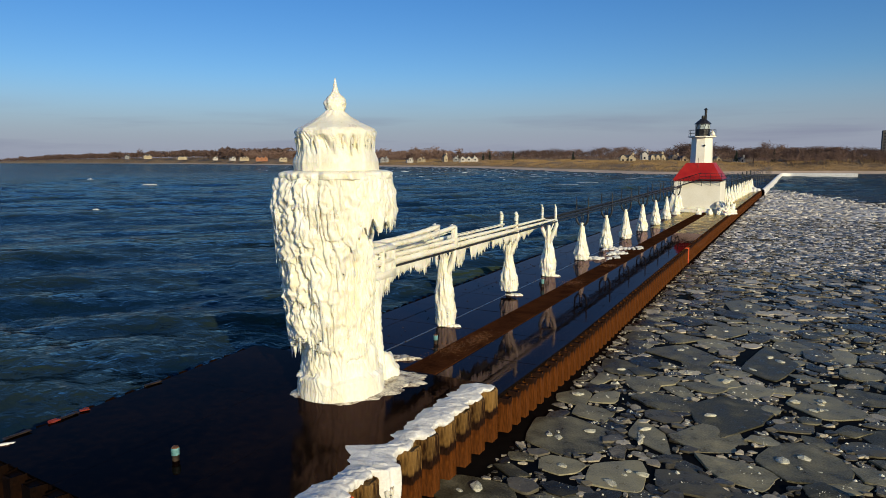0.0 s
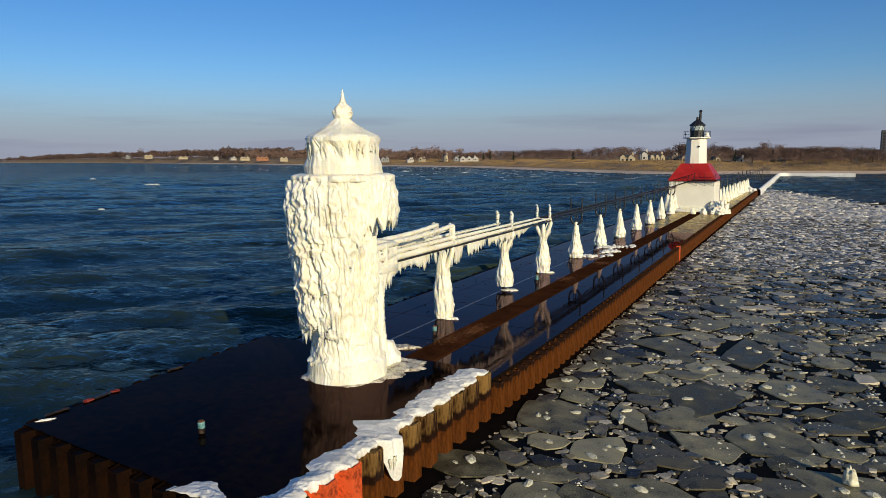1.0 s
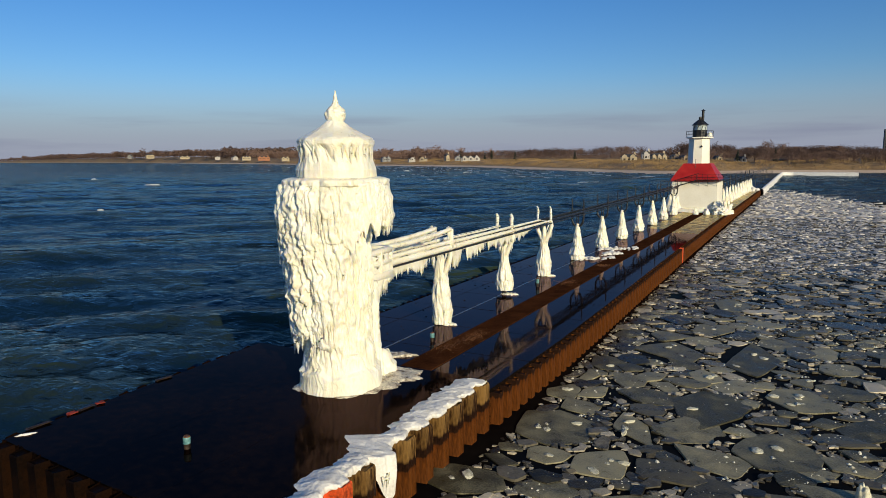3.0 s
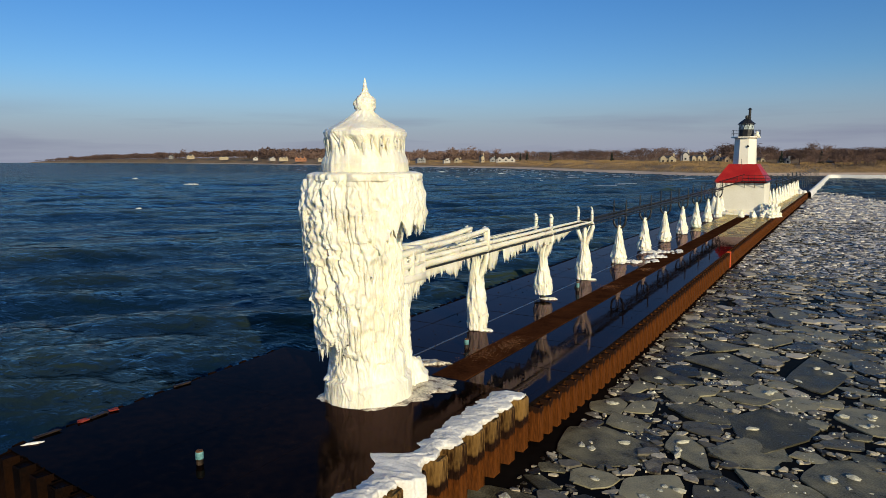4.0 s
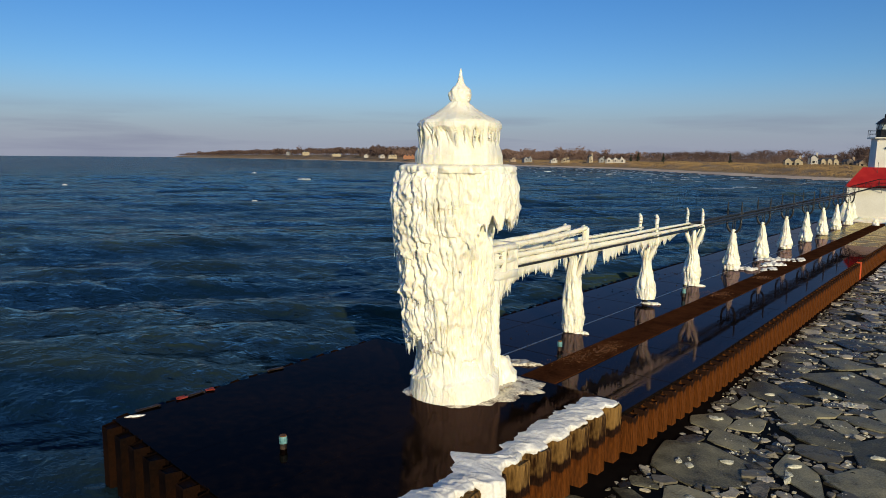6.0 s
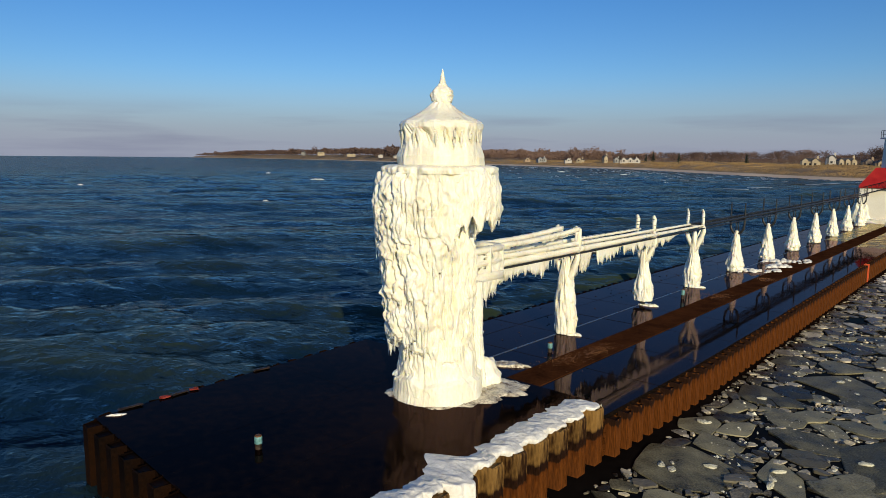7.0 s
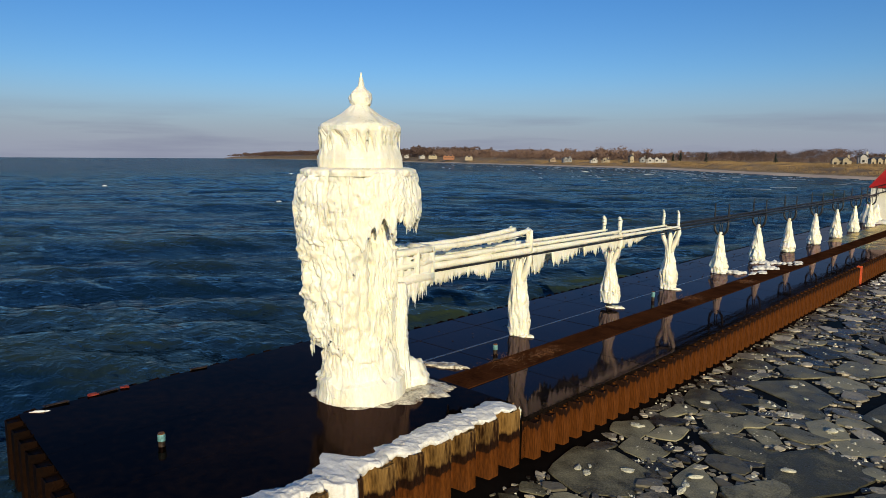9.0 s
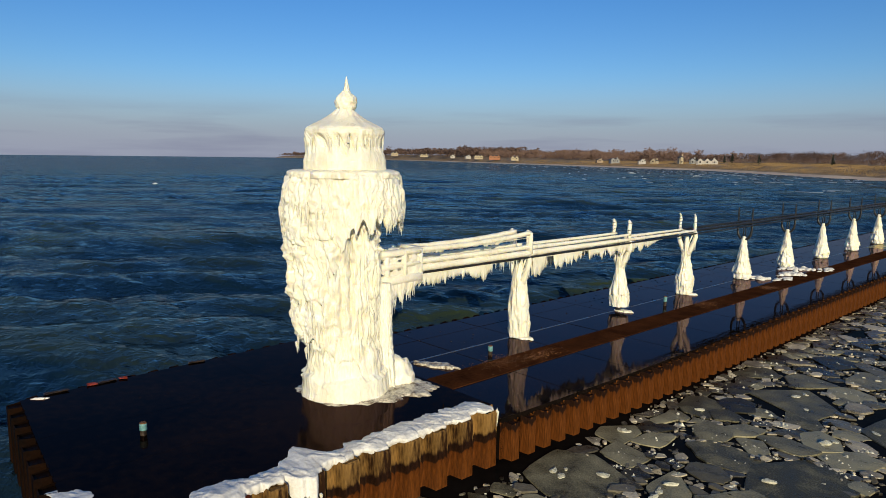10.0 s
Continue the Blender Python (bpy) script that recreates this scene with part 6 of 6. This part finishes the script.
def house(x, y, z, w, d, h, wall, turn=0.0, gables=2, label="shore house"):
    hs = thing("shore_house", (x, y, z), label, "house", "shore houses", turn=turn)
    body = part("wall", boxes(((-w / 2, -d / 2, -3), (w / 2, d / 2, h))), wall, hs)
    bm = bmesh.new()
    r = h * 0.55
    prof = [(-w / 2 - 0.5, h), (w / 2 + 0.5, h), (w * 0.22, h + r), (-w * 0.22, h + r)]
    lo = [bm.verts.new((px, -d / 2 - 0.5, pz)) for px, pz in prof[:2]] + [bm.verts.new((px, d / 2 + 0.5, pz)) for px, pz in prof[1::-1]]
    hi = [bm.verts.new((-w * 0.3, 0, h + r)), bm.verts.new((w * 0.3, 0, h + r))]
    bm.faces.new((lo[0], lo[1], hi[1], hi[0]))
    bm.faces.new((lo[2], lo[3], hi[0], hi[1]))
    bm.faces.new((lo[1], lo[2], hi[1]))
    bm.faces.new((lo[3], lo[0], hi[0]))
    bm.faces.new(lo[::-1])
    part("roof", bm, HOUSE_ROOF, hs)
    for g in range(gables):
        gx = -w / 2 + (g + 0.5) * w / gables
        gw = min(w / gables * 0.6, 4.5)
        bm = bmesh.new()
        f0 = [(gx - gw / 2, -d / 2 - 1.2, -3), (gx + gw / 2, -d / 2 - 1.2, -3), (gx + gw / 2, -d / 2 - 1.2, h + 0.6), (gx, -d / 2 - 1.2, h + gw * 0.55), (gx - gw / 2, -d / 2 - 1.2, h + 0.6)]
        va = [bm.verts.new(p) for p in f0]
        vb = [bm.verts.new((p[0], 0, p[2])) for p in f0]
        bm.faces.new(va)
        bm.faces.new(vb[::-1])
        for k in range(5):
            bm.faces.new((va[k], vb[k], vb[(k + 1) % 5], va[(k + 1) % 5]))
        gable = part("gable", bm, wall, hs)
        for lv in range(max(1, int(h / 3.2))):
            zz = 1.0 + lv * 3.1
            part("window", boxes(((gx - gw * 0.2, -d / 2 - 1.26, zz), (gx + gw * 0.2, -d / 2 - 1.2, zz + 1.6))), DARK_GLASS, gable)
    for k in range(max(2, int(w / 3.5))):
        wx = -w / 2 + (k + 0.5) * w / max(2, int(w / 3.5))
        for lv in range(max(1, int(h / 3.2))):
            part("window", boxes(((wx - 0.6, -d / 2 - 0.06, 1.0 + lv * 3.1), (wx + 0.6, -d / 2 + 0.02, 2.5 + lv * 3.1))), DARK_GLASS, body)
    part("chimney", boxes(((w * 0.3, -0.6, h), (w * 0.3 + 1.2, 0.6, h + r + 1.5))), wall, hs)


CREAM, WHT, TAN, ORG, GRY = HOUSE_WALLS
EYE0 = (14.1, -18.6)


def shore_at(px_dir, dist):
    a = radians(px_dir)
    return EYE0[0] - math.sin(a) * dist, EYE0[1] + math.cos(a) * dist


def shore_range(brg):
    """How far off the beach lies in this direction."""
    dx, dy = -math.sin(radians(brg)), math.cos(radians(brg))
    best = 0.0
    for (x0, y0), (x1, y1) in zip(SHORE, SHORE[1:]):
        ex, ey = x1 - x0, y1 - y0
        det = ex * dy - ey * dx
        if abs(det) < 1e-6:
            continue
        fx, fy = x0 - EYE0[0], y0 - EYE0[1]
        s, t = (fy * dx - fx * dy) / det, (ex * fy - ey * fx) / det
        if 0 <= s <= 1 and t > 0:
            best = max(best, t)
    return best


# bearings are degrees left of the pier's axis
for brg, dist, z, w, d, h, wall, g, lab in (
        (12.9, 520, 4.5, 14, 10, 5.4, CREAM, 2, "large cream shore house with dormered slate roof"), (10.6, 525, 4.8, 13, 10, 5.6, CREAM, 3, "large cream shore house with dormered slate roof"),
        (11.6, 560, 6.0, 7, 8, 6.5, WHT, 1, "tall white house behind the dunes"), (9.3, 540, 4.5, 8, 8, 5, TAN, 1, "tan shore house among bare trees"), (8.6, 530, 4.2, 7, 8, 4.6, TAN, 1, "tan shore house among bare trees"),
        (4.5, 505, 3.8, 9, 8, 3.8, WHT, 2, "low white house under bare trees"), (6.1, 520, 4.0, 6, 8, 4.4, CREAM, 1, "small cream house behind the beach"),
        (26.0, 745, 3.6, 24, 10, 4.4, WHT, 3, "wide white beach house with many windows"), (28.0, 760, 3.6, 5, 6, 7.5, CREAM, 1, "narrow cream house with a tower"), (27.1, 770, 3.6, 7, 7, 5, GRY, 1, "grey house behind the beach"),
        (30.0, 780, 3.4, 9, 7, 3.4, CREAM, 1, "small cream house behind the beach"), (31.0, 790, 3.2, 9, 7, 2.8, WHT, 1, "low white house behind the beach"), (33.2, 800, 3.2, 12, 8, 4.4, GRY, 2, "grey shore house with a dark roof"), (34.4, 820, 3.2, 8, 7, 3, TAN, 1, "tan house behind the beach"),
        (41.5, 1180, 3, 18, 10, 5.0, CREAM, 2, "cream house above the beach"), (43.2, 1230, 3, 28, 12, 6.5, ORG, 3, "orange brick house above the beach"), (44.6, 1260, 3, 22, 12, 5.5, CREAM, 3, "cream house above the beach"),
        (45.5, 1300, 10, 14, 10, 5, WHT, 1, "white house on the wooded bluff"), (46.8, 1330, 11, 12, 10, 5, WHT, 1, "white house on the wooded bluff"), (49.3, 1400, 4, 24, 12, 5, CREAM, 2, "cream house above the beach"),
        (51.8, 1450, 4, 20, 12, 8, CREAM, 2, "tall cream house above the beach"), (53.2, 1480, 5, 10, 10, 8, GRY, 1, "grey house above the beach")):
    inland = max(dist, shore_range(brg) + 80)
    grow = inland / dist
    if grow > 1.01:
        z = 5.0 + np.clip((inland - 1080) / 1500, 0, 1) * 12
    hx, hy = shore_at(brg, inland)
    small = 0.72 if brg > 40 else 0.85
    house(hx, hy, z, w * small * grow, d * small * grow, h * small * 0.82 * grow, wall, brg + random.uniform(-25, 25), g, lab)

tower_block = thing("tower_block", (98, 880, 5), "dark high-rise block with a roof mast", "building")
part("wall", boxes(((-9, -8, -5), (9, 8, 31))), HOUSE_ROOF, tower_block)
part("mast", bar([(-4, 0, 31), (-4, 0, 47)], [0.35, 0.15], 6), BLACK, tower_block)
for lv in range(9):
    for c in range(5):
        part("window", boxes(((-8 + c * 3.4, -8.06, 1 + lv * 3.2), (-6 + c * 3.4, -7.98, 2.7 + lv * 3.2))), DARK_GLASS, tower_block)


def surf():
    """Broken foam where waves run in to the beach."""
    rng = np.random.default_rng(9)
    verts, faces = [], []
    for _ in range(1900):
        k = int(rng.integers(2, len(P_SHORE) - 2))
        if P_SHORE[k, 0] > -40 or FAR[k] > 2200:
            continue
        o = -abs(rng.normal(0, 70)) - 4
        q = P_SHORE[k] + N_SHORE[k] * o
        d = P_SHORE[k + 1] - P_SHORE[k - 1]
        d = d / np.hypot(*d)
        ln, wd = rng.uniform(1.5, 10), rng.uniform(0.3, 1.2)
        b = len(verts)
        c = 7
        for j in range(c):
            s = j / (c - 1) - 0.5
            half = wd * (1 - (2 * s) ** 2) * rng.uniform(0.5, 1.2) + 0.05
            m = q + d * ln * s + N_SHORE[k] * rng.normal(0, 0.3)
            verts += [(*(m - N_SHORE[k] * half), WATER_Z + 0.05), (*(m + N_SHORE[k] * half * 0.4), WATER_Z + 0.22 * rng.uniform(0.5, 1.2)), (*(m + N_SHORE[k] * half), WATER_Z + 0.05)]
        for j in range(c - 1):
            i0 = b + j * 3
            faces += [(i0, i0 + 3, i0 + 4, i0 + 1), (i0 + 1, i0 + 4, i0 + 5, i0 + 2)]
    tagged(link("surf", mesh_from("surf", verts, faces, True), FOAM), "broken white surf off the beach", "surf", kind="stuff")


surf()


def whitecap(x, y, turn, ln, hgt):
    """One short breaking crest out on the lake."""
    n, m = 34, 9
    s = np.linspace(-1, 1, n)
    crest = np.clip(1 - s ** 2, 0, 1) ** 0.8 * (0.5 + 0.9 * fbm(np.stack([s * 5 + x, s * 0, s * 0 + y], -1), 31, 3))
    V = []
    for j in range(m):
        u = j / (m - 1)
        wob = 0.18 * (vnoise(np.stack([s * 9, s * 0 + u * 4, s * 0 + x], -1), 33) - 0.5)
        V.append(np.stack([s * ln / 2, (u - 0.4) * 0.9 * crest + wob * crest, -0.12 + hgt * crest * math.sin(math.pi * min(1, u * 1.15) ** 0.6)], -1))
    V = np.stack(V, 1)
    idx = np.arange(n * m).reshape(n, m)
    F = np.stack([idx[:-1, :-1], idx[1:, :-1], idx[1:, 1:], idx[:-1, 1:]], -1).reshape(-1, 4)
    tagged(link("whitecap", mesh_from("whitecap", V.reshape(-1, 3).tolist(), F.tolist(), True), FOAM, at=(x, y, WATER_Z), turn=turn), "small white breaking wave crest on the lake", "wave", "whitecaps")


WHITECAPS = [(-218, 164, 20, 8, 0.8), (-114, 69, 15, 1.8, 0.3), (-222, 70, 20, 3, 0.35), (-330, 215, 20, 4, 0.5), (-170, 300, 18, 5, 0.6), (-105, 262, 24, 4, 0.4), (-260, 430, 15, 7, 0.7), (-190, 395, 28, 6, 0.6)]
for x, y, turn, ln, hgt in WHITECAPS:
    whitecap(x, y, turn, ln, hgt)
